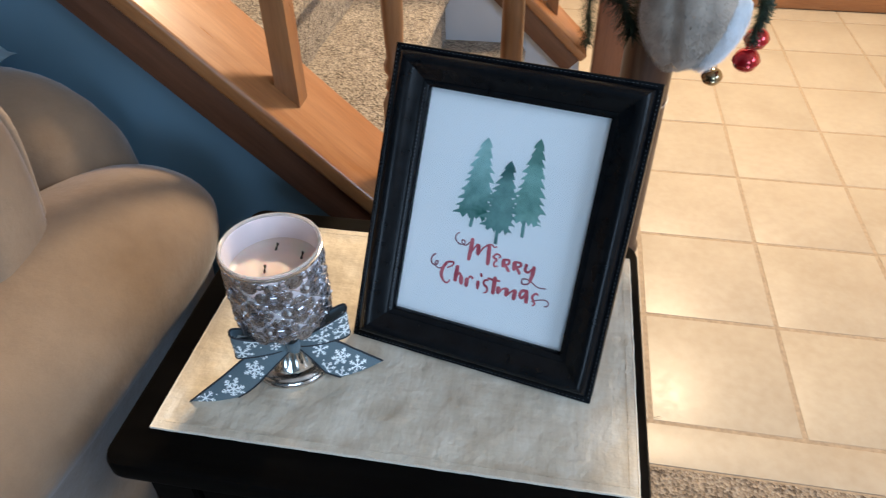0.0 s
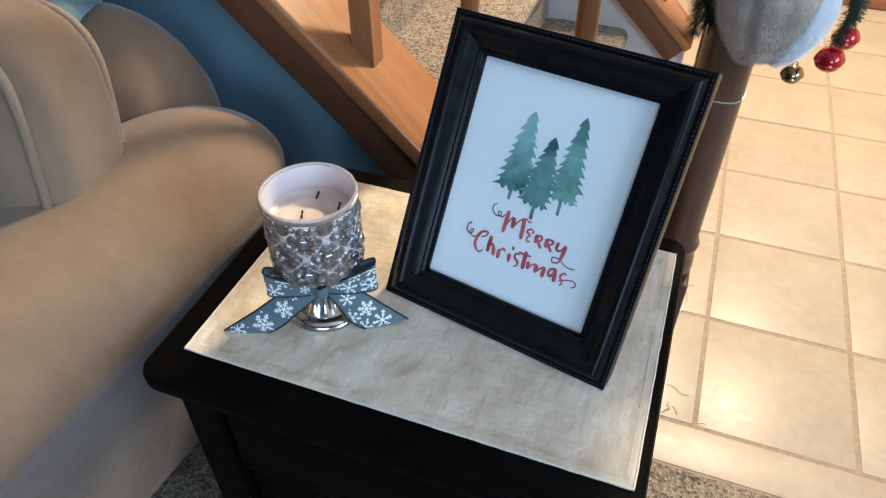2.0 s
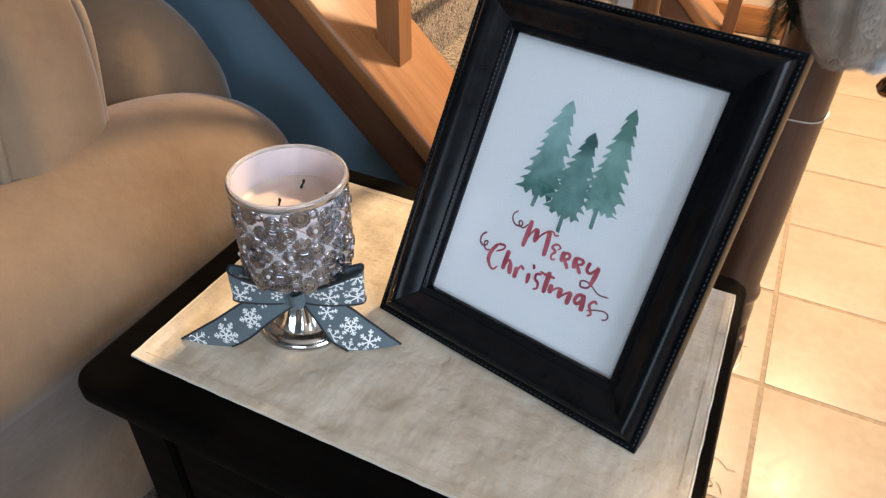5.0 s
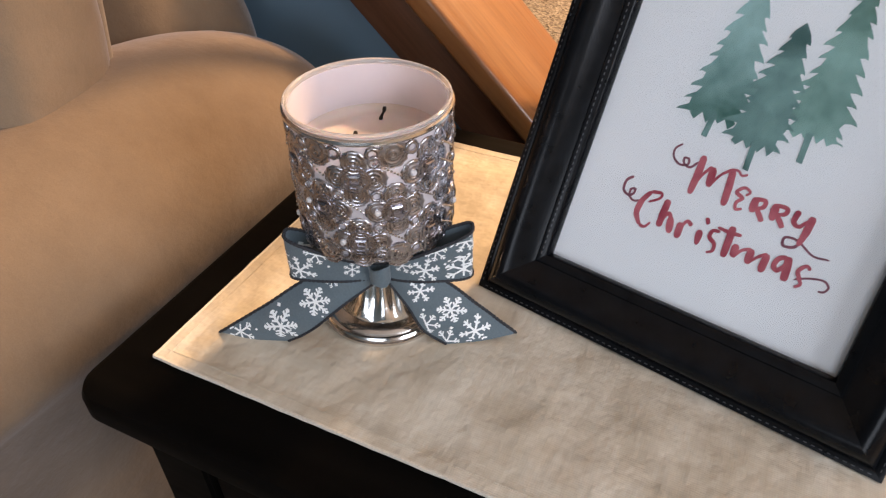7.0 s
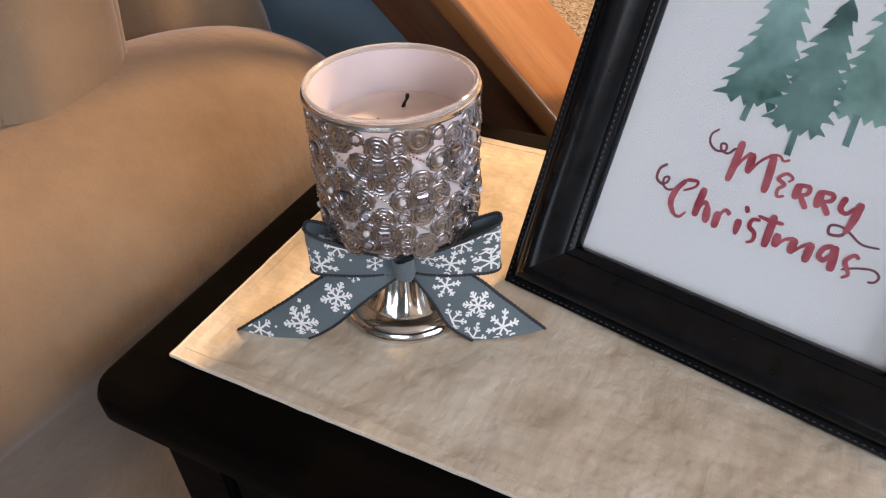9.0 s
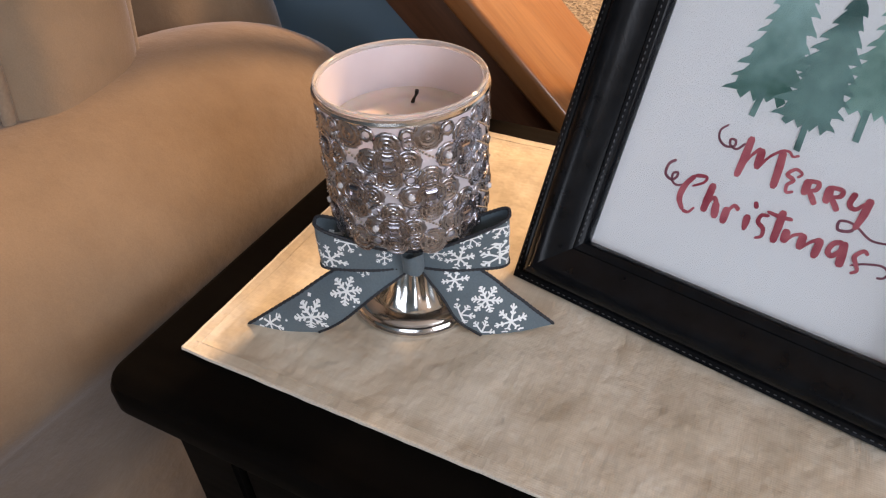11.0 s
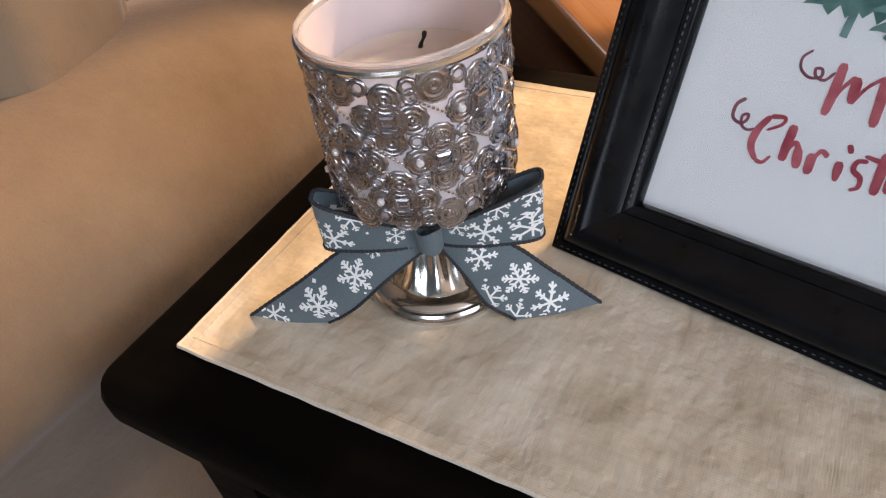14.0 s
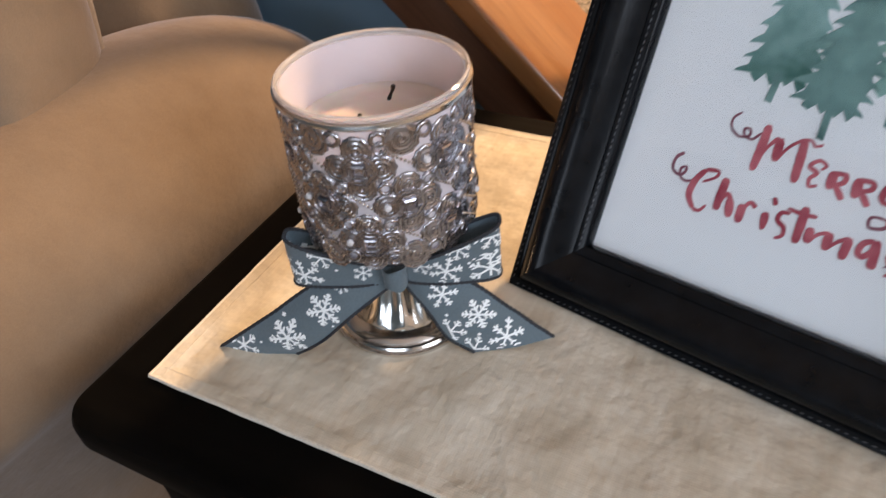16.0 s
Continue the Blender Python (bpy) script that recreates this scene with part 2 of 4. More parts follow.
SUEDE = suede()
PIPING = plain("tan_piping", (0.25, 0.183, 0.124), 0.9, var=0.1, scale=300, bump=0.2, Sheen_Weight=0.3)
OAK = wood("honey_oak", (0.235, 0.092, 0.029), (0.345, 0.158, 0.056), 0.34, 0)
OAK_Z = wood("honey_oak_upright", (0.20, 0.076, 0.025), (0.31, 0.14, 0.048), 0.34, 2)
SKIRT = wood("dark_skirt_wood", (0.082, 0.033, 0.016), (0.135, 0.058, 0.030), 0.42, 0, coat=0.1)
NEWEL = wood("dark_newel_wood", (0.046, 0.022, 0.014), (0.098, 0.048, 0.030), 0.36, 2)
# oak darkened so that its colour holds the shade on the far post
SHADED_NEWEL = wood("shaded_newel_oak", (0.12, 0.042, 0.019), (0.20, 0.076, 0.036), 0.36, 2)
ESPRESSO = espresso()
LINEN = linen()
HEM = plain("pale_linen_hem", (0.70, 0.645, 0.55), 0.9, var=0.12, scale=700, bump=0.3)
LEATHER = leather()
TILE = tile()
GROUT = plain("grout", (0.30, 0.235, 0.165), 0.95, var=0.2, scale=90, bump=0.4)
STAIR_CARPET = carpet("stair_carpet", (0.060, 0.043, 0.028), (0.25, 0.205, 0.155), (0.40, 0.345, 0.275), 0.9)
ROOM_CARPET = carpet("room_carpet", (0.08, 0.060, 0.044), (0.235, 0.185, 0.135), (0.37, 0.31, 0.24), 0.8)
BLUE_WALL = plaster("slate_blue_paint", (0.13, 0.215, 0.29))
GREY_WALL = plaster("pale_grey_paint", (0.52, 0.54, 0.58))
CREAM_WALL = plaster("cream_paint", (0.62, 0.54, 0.43))
CEILING = plaster("ceiling_paint", (0.75, 0.74, 0.71))
SILVER = chrome("silver_fretwork", (0.50, 0.485, 0.52), 0.20, 0.34)
MIRROR = chrome("polished_silver", (0.76, 0.74, 0.72), 0.12, 0.24)
PAPER = plain("paper", (0.91, 0.925, 0.94), 0.55, var=0.015, scale=400, bump=0.06)
GREEN_A = watercolour("green_wash", (0.022, 0.125, 0.100), (0.36, 0.58, 0.56), 34.0, [(0.165, 0.18), (0.20, 0.50), (0.23, 0.80), (0.268, 0.40)])
GREEN_C = watercolour("leaf_green_wash", (0.020, 0.115, 0.080), (0.33, 0.56, 0.51), 34.0, [(0.165, 0.66), (0.195, 0.36), (0.22, 0.66), (0.24, 0.25), (0.268, 0.15)])
GREEN_B = watercolour("deep_green_wash", (0.030, 0.105, 0.100), (0.24, 0.43, 0.40), 40.0, [(0.15, 0.40), (0.18, 0.45), (0.21, 0.55), (0.225, 0.10), (0.24, 0.12)])
RED_INK = watercolour("crimson_wash", (0.33, 0.022, 0.05), (0.60, 0.15, 0.18), 55.0)
SWASH_INK = watercolour("plum_wash", (0.14, 0.03, 0.06), (0.30, 0.10, 0.13), 60.0)
THREAD = plain("grey_thread", (0.085, 0.09, 0.10), 0.8)
WAX = plain("cream_wax", (0.66, 0.56, 0.52), 0.45, var=0.04, scale=40, bump=0.1, Subsurface_Weight=0.3, Subsurface_Scale=0.01)
LINER = plain("frosted_glass", (0.90, 0.85, 0.90), 0.30, var=0.04, scale=25, Transmission_Weight=0.35, IOR=1.2, Coat_Weight=0.5, Coat_Roughness=0.06)
WICK = plain("burnt_wick", (0.012, 0.010, 0.009), 0.9)
RIBBON = plain("blue_grey_ribbon", (0.100, 0.140, 0.165), 0.62, var=0.12, scale=900, bump=0.15, Sheen_Weight=0.3)
FLAKE = plain("white_print", (0.90, 0.93, 0.94), 0.6, var=0.03)
EDGING = plain("black_ribbon_edging", (0.02, 0.022, 0.028), 0.7)
PLUSH = plain("grey_plush", (0.33, 0.285, 0.24), 1.0, var=0.30, scale=30, bump=0.6, Sheen_Weight=0.6)
WHITE_FUR = plain("white_plush", (0.72, 0.74, 0.78), 1.0, var=0.08, scale=60, bump=0.6, Sheen_Weight=0.6)
RED_BELL = plain("red_enamel", (0.42, 0.012, 0.018), 0.16, 0.55, Coat_Weight=0.6)
GOLD_BELL = chrome("old_gold_metal", (0.40, 0.32, 0.20), 0.14, 0.25)
NEEDLE = plain("dark_fir_needle", (0.018, 0.032, 0.016), 0.7, var=0.4, scale=90)
BLANKET = plain("pale_blue_fleece", (0.30, 0.46, 0.56), 1.0, var=0.28, scale=30, bump=0.5, Sheen_Weight=0.5)
WIRE = plain("clear_wire", (0.34, 0.31, 0.28), 0.3)
CRYSTAL = plain("clear_stone", (0.75, 0.74, 0.76), 0.05, Coat_Weight=1.0)
DARK = plain("dark_backing", (0.012, 0.012, 0.013), 0.8)
# ---------------------------------------------------------------- setting
SLOPE = math.degrees(math.atan(0.95))


def cap_z(x):
    return 0.685 - 0.95 * (x + 0.4)


def plane_box(name, mat, b, label, category, bevel=0.0):
    ob = part(name, box(*b, bevel=bevel), mat, None, label)
    return tagged(ob, label, category, kind="structure")


plane_box("floor_carpet", ROOM_CARPET, (-3.4, EAST, -3.2, 0.829, -0.05, 0.0), "beige cut pile carpet of the sitting room", "carpet")
plane_box("ceiling", CEILING, (-3.4, EAST, -3.2, 3.3, 2.6, 2.7), "plain white painted ceiling", "ceiling")
plane_box("wall_north", CREAM_WALL, (-3.4, EAST, 3.2, 3.37, -0.05, 2.6), "cream painted wall behind the tiled hall", "wall")
plane_box("wall_west", BLUE_WALL, (-3.5, -3.4, -3.2, 3.3, -0.05, 2.6), "slate blue painted wall", "wall")
plane_box("baseboard", OAK, (-0.2, EAST, 3.165, 3.1995, 0.002, 0.11), "honey oak baseboard along the tiled floor", "baseboard", 0.006)

# the two outer walls of the sitting room, with a window's opening through each


def window_wall(name, mat, label, along, across, lo, hi, opening):
    """A wall that runs along one axis (0: x, 1: y) from lo to hi, with its window."""
    a0, a1, z0, z1 = opening

    def bar(u0, u1, w0, w1, za, zb, bm, bevel=0.0):
        b = (u0, u1, w0, w1) if along == 0 else (w0, w1, u0, u1)
        box(*b, za, zb, bevel=bevel, bm=bm)

    bm = bmesh.new()
    for u0, u1, za, zb in ((lo, a0, -0.05, 2.6), (a1, hi, -0.05, 2.6), (a0, a1, -0.05, z0), (a0, a1, z1, 2.6)):
        bar(u0, u1, across, across + 0.1, za, zb, bm)
    tagged(part(name, bm, mat), label, "wall", kind="structure")
    win = thing("window_1" if along else "window_2", "white framed window letting in cool daylight", "window", kind="structure")
    fr = bmesh.new()
    for u0, u1, za, zb in ((a0, a0 + 0.05, z0, z1), (a1 - 0.05, a1, z0, z1), (a0 + 0.05, a1 - 0.05, z0, z0 + 0.05), (a0 + 0.05, a1 - 0.05, z1 - 0.05, z1)):
        bar(u0, u1, across + 0.03 * along + 0.01, across + 0.06 + 0.03 * along, za, zb, fr, 0.004)
    part("window_frame", fr, CEILING, win)


window_wall("wall_east", CREAM_WALL, "cream painted wall with a wide window", 1, EAST, -3.3, 3.3, EAST_WINDOW)
window_wall("wall_south", BLUE_WALL, "slate blue painted wall with a wide window", 0, -3.3, -3.4, EAST, SOUTH_WINDOW)

# half wall that carries the stair rail


def knee_wall(name, mat, y0, y1, label, top):
    bm = bmesh.new()
    xa, xb = -2.25, 0.118
    prof = [(xa, 0.0), (xb, 0.0), (xb, cap_z(xb) - top), (xa, cap_z(xa) - top)]
    loft([[Vector((x, y, z)) for x, z in prof] for y in (y0, y1)], bm=bm)
    return tagged(part(name, bm, mat, smooth=False), label, "wall", kind="structure")


knee_wall("wall_stair_near", BLUE_WALL, 0.932, 1.042, "slate blue half wall under the stair rail", 0.12)
knee_wall("wall_stair_far", GREY_WALL, 2.235, 2.34, "pale grey half wall on the far side of the stairs", 0.10)

# tiled hall floor
floor = part("floor", box(-2.6, EAST, 0.829, 3.2, -0.05, -0.0020), GROUT, None, "")
tagged(floor, "cream ceramic floor tiles with tan grout in the hall", "tiled floor", kind="structure")
PITCH, DEEP, GAP = 0.2930, 0.3020, 0.0095


def tile_mesh(w, d):
    bm = box(-w / 2, w / 2, -d / 2, d / 2, -0.012, 0.0)
    top = [e for e in bm.edges if all(v.co.z > -0.001 for v in e.verts)]
    bmesh.ops.bevel(bm, geom=top, offset=0.0022, segments=2, profile=0.6, affect="EDGES")
    return finish(bm, "tile", TILE)


full, border = tile_mesh(PITCH - GAP, DEEP - GAP), tile_mesh(4 * PITCH - GAP, 0.098 - GAP / 2)
rng = random.Random(4)


def lay(me, x, y):
    ob = new("tile", me)
    ob.location = (x, y, rng.uniform(-0.0010, 0.0))
    ob.rotation_euler = (rng.uniform(-0.001, 0.001), rng.uniform(-0.001, 0.001), rng.uniform(-0.002, 0.002))
    ob.parent = floor


for i in range(-2, 7):
    for j in range(8):
        if not (i == -2 and j > 3):
            lay(full, 0.303 + PITCH * (i + 0.5), 0.933 + DEEP * (j + 0.5))
for i in range(2):
    lay(border, 0.303 + PITCH * (4 * i + 0.6), 0.882)

# carpeted steps
stairs = thing("stairs", "steep stairs covered in speckled beige carpet", "stairs", kind="structure")


def step_mesh():
    bm = bmesh.new()
    rings = []
    ny = 40
    for k in range(ny + 1):
        y = 1.044 + (2.233 - 1.044) * k / ny
        ring = [(-0.30, 0.0), (-0.022, 0.0), (-0.022, 0.14)]
        for a in range(7):
            t = -math.pi / 2 + math.pi * a / 6
            ring.append((-0.024 + 0.026 * math.cos(t), 0.163 + 0.027 * math.sin(t)))
        ring += [(-0.09, 0.1905), (-0.16, 0.190), (-0.30, 0.190)]
        rings.append([Vector((x + 0.0025 * noise.noise((x * 30, y * 14, z * 30)), y, z + 0.002 * noise.noise((x * 25 + 3, y * 16, z * 20)))) for x, z in ring])
    return finish(loft(rings), "step", STAIR_CARPET, True, 60)


me = step_mesh()
for n in range(12):
    ob = new("step", me)
    ob.location = (-0.064 - 0.244 * n, 0, 0.19 * n + 0.0005)
    ob.parent = stairs

# sloping oak rail base, balusters, newels


def cap_board(name, y, label):
    bm = box(-2.5, 0.742, -0.085, 0.085, -0.029, 0.0, bevel=0.006, seg=3)
    at = pose(-0.4, y, 0.685, 0, SLOPE, 0)
    ob = part(name, bm, OAK, None, label, m=at)
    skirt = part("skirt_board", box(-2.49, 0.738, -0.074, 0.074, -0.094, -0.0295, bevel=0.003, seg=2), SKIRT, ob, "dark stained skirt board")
    return tagged(ob, label, "stair rail", kind="structure")


cap_board("trim_near", 0.985, "honey oak cap board sloping down the stair wall")
cap_board("trim_far", 2.285, "honey oak cap board on the far stair wall")


def baluster_mesh():
    bm = bmesh.new()
    h = 0.018
    # square foot cut to the slope
    rings = []
    for z in (0.0, 0.165, 0.178):
        s = h if z < 0.17 else h * 0.72
        rings.append([Vector((a * s, b * s, z - (0.95 * a * s if z == 0 else 0))) for a, b in ((-1, -1), (1, -1), (1, 1), (-1, 1))])
    loft(rings, bm=bm)
    lathe([(0.013, 0.176), (0.017, 0.184), (0.017, 0.19), (0.012, 0.198), (0.012, 0.204), (0.0175, 0.212), (0.0175, 0.222), (0.0125, 0.232),
           (0.0155, 0.29), (0.0165, 0.36), (0.015, 0.52), (0.012, 0.70), (0.012, 0.868)], 20, bm=bm)
    return finish(bm, "baluster", OAK_Z, True, 35)


bal = baluster_mesh()
for y, xs in ((0.981, [-0.359 + 0.171 * k for k in (2, 1, 0, -1, -2, -3, -4)]), (2.285, [0.012 - 0.171 * k for k in range(6)])):
    for x in xs:
        ob = new("baluster", bal)
        ob.location = (x, y, cap_z(x) + 0.0008)
        tagged(ob, "turned honey oak baluster with a square foot", "baluster", "balusters of the stair rail", "structure")


def newel(x, y, top, mat, turned):
    ob = thing("newel_post", "stained oak newel post at the stair foot", "newel post", pose(x, y, 0), "newel posts", "structure")
    h = 0.034 if turned else 0.042
    if turned:
        part("plinth", box(-h - 0.006, h + 0.006, -h - 0.006, h + 0.006, 0.0, 0.335, bevel=0.005, seg=3), mat, ob)
        prof = [(0.028, 0.334), (0.036, 0.338), (0.039, 0.350), (0.0385, 0.368), (0.036, 0.384), (0.0365, 0.390), (0.0395, 0.394), (0.0400, 0.399), (0.0385, 0.404),
                (0.0350, 0.410), (0.0350, 0.46), (0.0355, 0.70), (0.0340, 1.00), (0.0330, top)]
        part("post", lathe(prof, 40), mat, ob)
    else:
        part("post", box(-h, h, -h, h, 0.0, top, bevel=0.010, seg=4), mat, ob)
        part("plinth", box(-h - 0.008, h + 0.008, -h - 0.008, h + 0.008, 0.0, 0.40, bevel=0.007, seg=3), mat, ob)
    part("cap", box(-h - 0.012, h + 0.012, -h - 0.012, h + 0.012, top, top + 0.03, bevel=0.009, seg=3), mat, ob)
    return ob


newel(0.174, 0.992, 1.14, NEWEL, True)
newel(0.207, 2.285, 1.14, SHADED_NEWEL, False)


def handrail(y):
    bm = bmesh.new()
    prof = []
    for k in range(16):
        t = 2 * math.pi * k / 16
        prof.append((0.03 * math.copysign(abs(math.cos(t)) ** 0.7, math.cos(t)), 0.028 * math.copysign(abs(math.sin(t)) ** 0.7, math.sin(t))))
    loft([[Vector((x, a, b)) for a, b in prof] for x in (-1.15, 0.70)], bm=bm)
    ob = part("handrail", bm, OAK, None, m=pose(-0.4, y, 0.685 + 0.90, 0, SLOPE, 0))
    return tagged(ob, "rounded honey oak handrail above the balusters", "handrail", kind="structure")


handrail(0.985)
handrail(2.285)

# ---------------------------------------------------------------- side table
TX0, TX1, TY0, TY1, TOP = -0.367, 0.181, 0.370, 0.800, 0.5545
table = thing("side_table", "black-brown painted wooden side table beside the sofa", "side table", pose((TX0 + TX1) / 2, (TY0 + TY1) / 2, 0))
W2, D2 = (TX1 - TX0) / 2, (TY1 - TY0) / 2


def rounded_slab(w, d, z0, z1, r, bevel):
    bm = bmesh.new()
    rings = []
    for z, ins in ((z0, bevel), (z0 + bevel * 0.3, bevel * 0.3), (z0 + bevel, 0), (z1 - bevel, 0), (z1 - bevel * 0.3, bevel * 0.3), (z1, bevel)):
        ring = []
        for cx, cy, a0 in ((w - r, d - r, 0), (-w + r, d - r, 90), (-w + r, -d + r, 180), (w - r, -d + r, 270)):
            for k in range(7):
                a = radians(a0 + 15 * k)
                ring.append(Vector((cx + (r - ins) * math.cos(a), cy + (r - ins) * math.sin(a), z)))
        rings.append(ring)
    return loft(rings, bm=bm)


part("tabletop", rounded_slab(W2, D2, TOP - 0.030, TOP, 0.022, 0.008), ESPRESSO, table)
part("moulding", rounded_slab(W2 - 0.018, D2 - 0.018, TOP - 0.046, TOP - 0.0302, 0.014, 0.005), ESPRESSO, table)
for s in (-1, 1):
    part("side_panel", box(s * (W2 - 0.036) - 0.009, s * (W2 - 0.036) + 0.009, -D2 + 0.075, D2 - 0.075, 0.03, TOP - 0.0465, bevel=0.002), ESPRESSO, table)
part("back_panel", box(-W2 + 0.075, W2 - 0.075, D2 - 0.046, D2 - 0.03, 0.03, TOP - 0.0465, bevel=0.002), ESPRESSO, table)
drawer = part("drawer_front", box(-W2 + 0.082, W2 - 0.082, -D2 + 0.026, -D2 + 0.044, TOP - 0.172, TOP - 0.052, bevel=0.004), ESPRESSO, table)
# added panel, keeps the shaded space under the drawer black
part("infill_panel", box(-W2 + 0.082, W2 - 0.082, -D2 + 0.036, -D2 + 0.052, 0.06, TOP - 0.206, bevel=0.003), ESPRESSO, table)
part("rail", box(-W2 + 0.075, W2 - 0.075, -D2 + 0.03, -D2 + 0.06, TOP - 0.20, TOP - 0.176, bevel=0.002), ESPRESSO, table)
part("bottom_board", box(-W2 + 0.05, W2 - 0.05, -D2 + 0.056, D2 - 0.05, 0.030, 0.048, bevel=0.003), ESPRESSO, table)
for sx in (-1, 1):
    for sy in (-1, 1):
        bm = bmesh.new()
        rings = []
        for z, h in ((0.0, 0.017), (0.14, 0.026), (0.18, 0.026), (TOP - 0.0465, 0.026)):
            rings.append([Vector((sx * (W2 - 0.05) + a * h, sy * (D2 - 0.05) + b * h, z)) for a, b in ((-1, -1), (1, -1), (1, 1), (-1, 1))])
        loft(rings, bm=bm)
        bmesh.ops.bevel(bm, geom=[e for e in bm.edges if abs(e.verts[0].co.z - e.verts[1].co.z) > 0.01], offset=0.003, segments=2, affect="EDGES")
        part("leg", bm, ESPRESSO, table)

# ---------------------------------------------------------------- cloth on the table
CX0, CX1, CY0, CY1 = -0.331, 0.168, 0.417, 0.763


def cloth_top(x, y):
    e = max(0.0, min(1.0, min(x - CX0, CX1 - x, y - CY0, CY1 - y) / 0.035))
    w = 0.0034 * e * noise.noise((x * 8 + y * 5, y * 12, 0.3)) + 0.0009 * e * noise.noise((x * 26, y * 31, 1.7))
    return 0.5563 + 0.0014 * e + w


def cloth_mesh():
    nx, ny = 110, 78
    bm = bmesh.new()
    top, low = [], []
    for j in range(ny + 1):
        a, b = [], []
        for i in range(nx + 1):
            u, v = i / nx, j / ny
            x, y = CX0 + (CX1 - CX0) * u, CY0 + (CY1 - CY0) * v
            x += 0.0016 * noise.noise((0.5, y * 16, 2.0)) * (1 if u > 0.5 else -0.7)
            y += 0.0014 * noise.noise((x * 15, 0.2, 4.0))
            e = min(x - CX0, CX1 - x, y - CY0, CY1 - y)
            hem = 0.0009 if e < 0.011 else 0.0
            dip = -0.0004 if 0.0095 < e < 0.0135 else 0.0
            a.append(bm.verts.new((x, y, cloth_top(x, y) + hem + dip)))
            b.append(bm.verts.new((x, y, TOP + 0.0003)))
        top.append(a)
        low.append(b)
    for j in range(ny):
        for i in range(nx):
            bm.faces.new((top[j][i], top[j][i + 1], top[j + 1][i + 1], top[j + 1][i]))
    for i in range(nx):
        bm.faces.new((low[0][i], low[0][i + 1], top[0][i + 1], top[0][i]))
        bm.faces.new((top[ny][i], top[ny][i + 1], low[ny][i + 1], low[ny][i]))
    for j in range(ny):
        bm.faces.new((top[j][0], top[j + 1][0], low[j + 1][0], low[j][0]))
        bm.faces.new((low[j][nx], low[j + 1][nx], top[j + 1][nx], top[j][nx]))
    return bm


mat_cloth = part("place_mat", cloth_mesh(), LINEN, angle=70)
tagged(mat_cloth, "natural linen place mat with a stitched hem on the side table", "place mat")
rolled = bmesh.new()
ring_pts = []
for a, b in (((CX0, CY0), (CX1, CY0)), ((CX1, CY0), (CX1, CY1)), ((CX1, CY1), (CX0, CY1)), ((CX0, CY1), (CX0, CY0))):
    n = int(math.dist(a, b) / 0.006)
    for k in range(n):
        x, y = a[0] + (b[0] - a[0]) * k / n, a[1] + (b[1] - a[1]) * k / n
        ring_pts.append((x + 0.0006 * noise.noise((x * 60, y * 60, 1.0)), y + 0.0006 * noise.noise((x * 60, y * 60, 5.0)), 0.5562 + 0.0003 * noise.noise((x * 90, y * 90, 2.0))))
tube(ring_pts + ring_pts[:1], 0.0015, 7, bm=rolled)
part("hem", rolled, HEM, mat_cloth, "pale rolled hem")
hem = bmesh.new()
for a, b in (((CX0, CY0), (CX1, CY0)), ((CX1, CY0), (CX1, CY1)), ((CX1, CY1), (CX0, CY1)), ((CX0, CY1), (CX0, CY0))):
    n = int(math.dist(a, b) / 0.0042)
    for k in range(1, n - 1):
        f = (k + 0.5) / n
        x, y = a[0] + (b[0] - a[0]) * f, a[1] + (b[1] - a[1]) * f
        d = Vector((b[0] - a[0], b[1] - a[1], 0)).normalized()
        q = Vector((x, y, 0)) + Vector((-d.y, d.x, 0)) * 0.0085
        z = cloth_top(q.x, q.y) + 0.0010
        sx, sy = abs(d.x) * 0.0012 + 0.0003, abs(d.y) * 0.0012 + 0.0003
        box(q.x - sx, q.x + sx, q.y - sy, q.y + sy, z - 0.0003, z + 0.0003, bm=hem)
part("hem_stitches", hem, LINEN, mat_cloth, "tan hem stitching", smooth=False, kind="stuff")
# ---------------------------------------------------------------- picture frame
FW, FH, BORD = 0.282, 0.336, 0.0432
frame_pose = pose(-0.018, 0.548, 0.5575) @ pose(0, 0, 0, 0, 0, -12.0) @ pose(0, 0, 0, 61.0, 0, 0)
pic = thing("picture_frame", "black leather picture frame with stitched edges, leaning on its stand", "picture frame", frame_pose)
PROFILE = [(0.0, -0.022), (0.0, 0.0), (0.0006, 0.0012), (0.0050, 0.0014), (0.0060, 0.0006), (0.0068, 0.0016), (0.0090, 0.0056), (0.0125, 0.0082), (0.0165, 0.0088), (0.0205, 0.0074),
           (0.0245, 0.0040), (0.0280, 0.0012), (0.0330, -0.0022), (0.0356, -0.0034), (0.0364, -0.0026), (0.0415, -0.0034), (0.0428, -0.0052), (BORD, -0.0130), (BORD, -0.022)]
HEAD = 0.935       # the top rail is a little slimmer than the others


def corner(k, s, h):
    """A point of the moulding at one mitre, counted round from the lower left."""
    return Vector(((-1 if k in (0, 3) else 1) * (FW / 2 - s), s if k < 2 else FH - s * HEAD, h))


for k in range(4):
    a, b = [[corner(q % 4, s, h) for s, h in PROFILE] for q in (k, k + 1)]
    part("frame_side", loft([[p.lerp(q, i / 12) for p, q in zip(a, b)] for i in range(13)]), LEATHER, pic, angle=50)


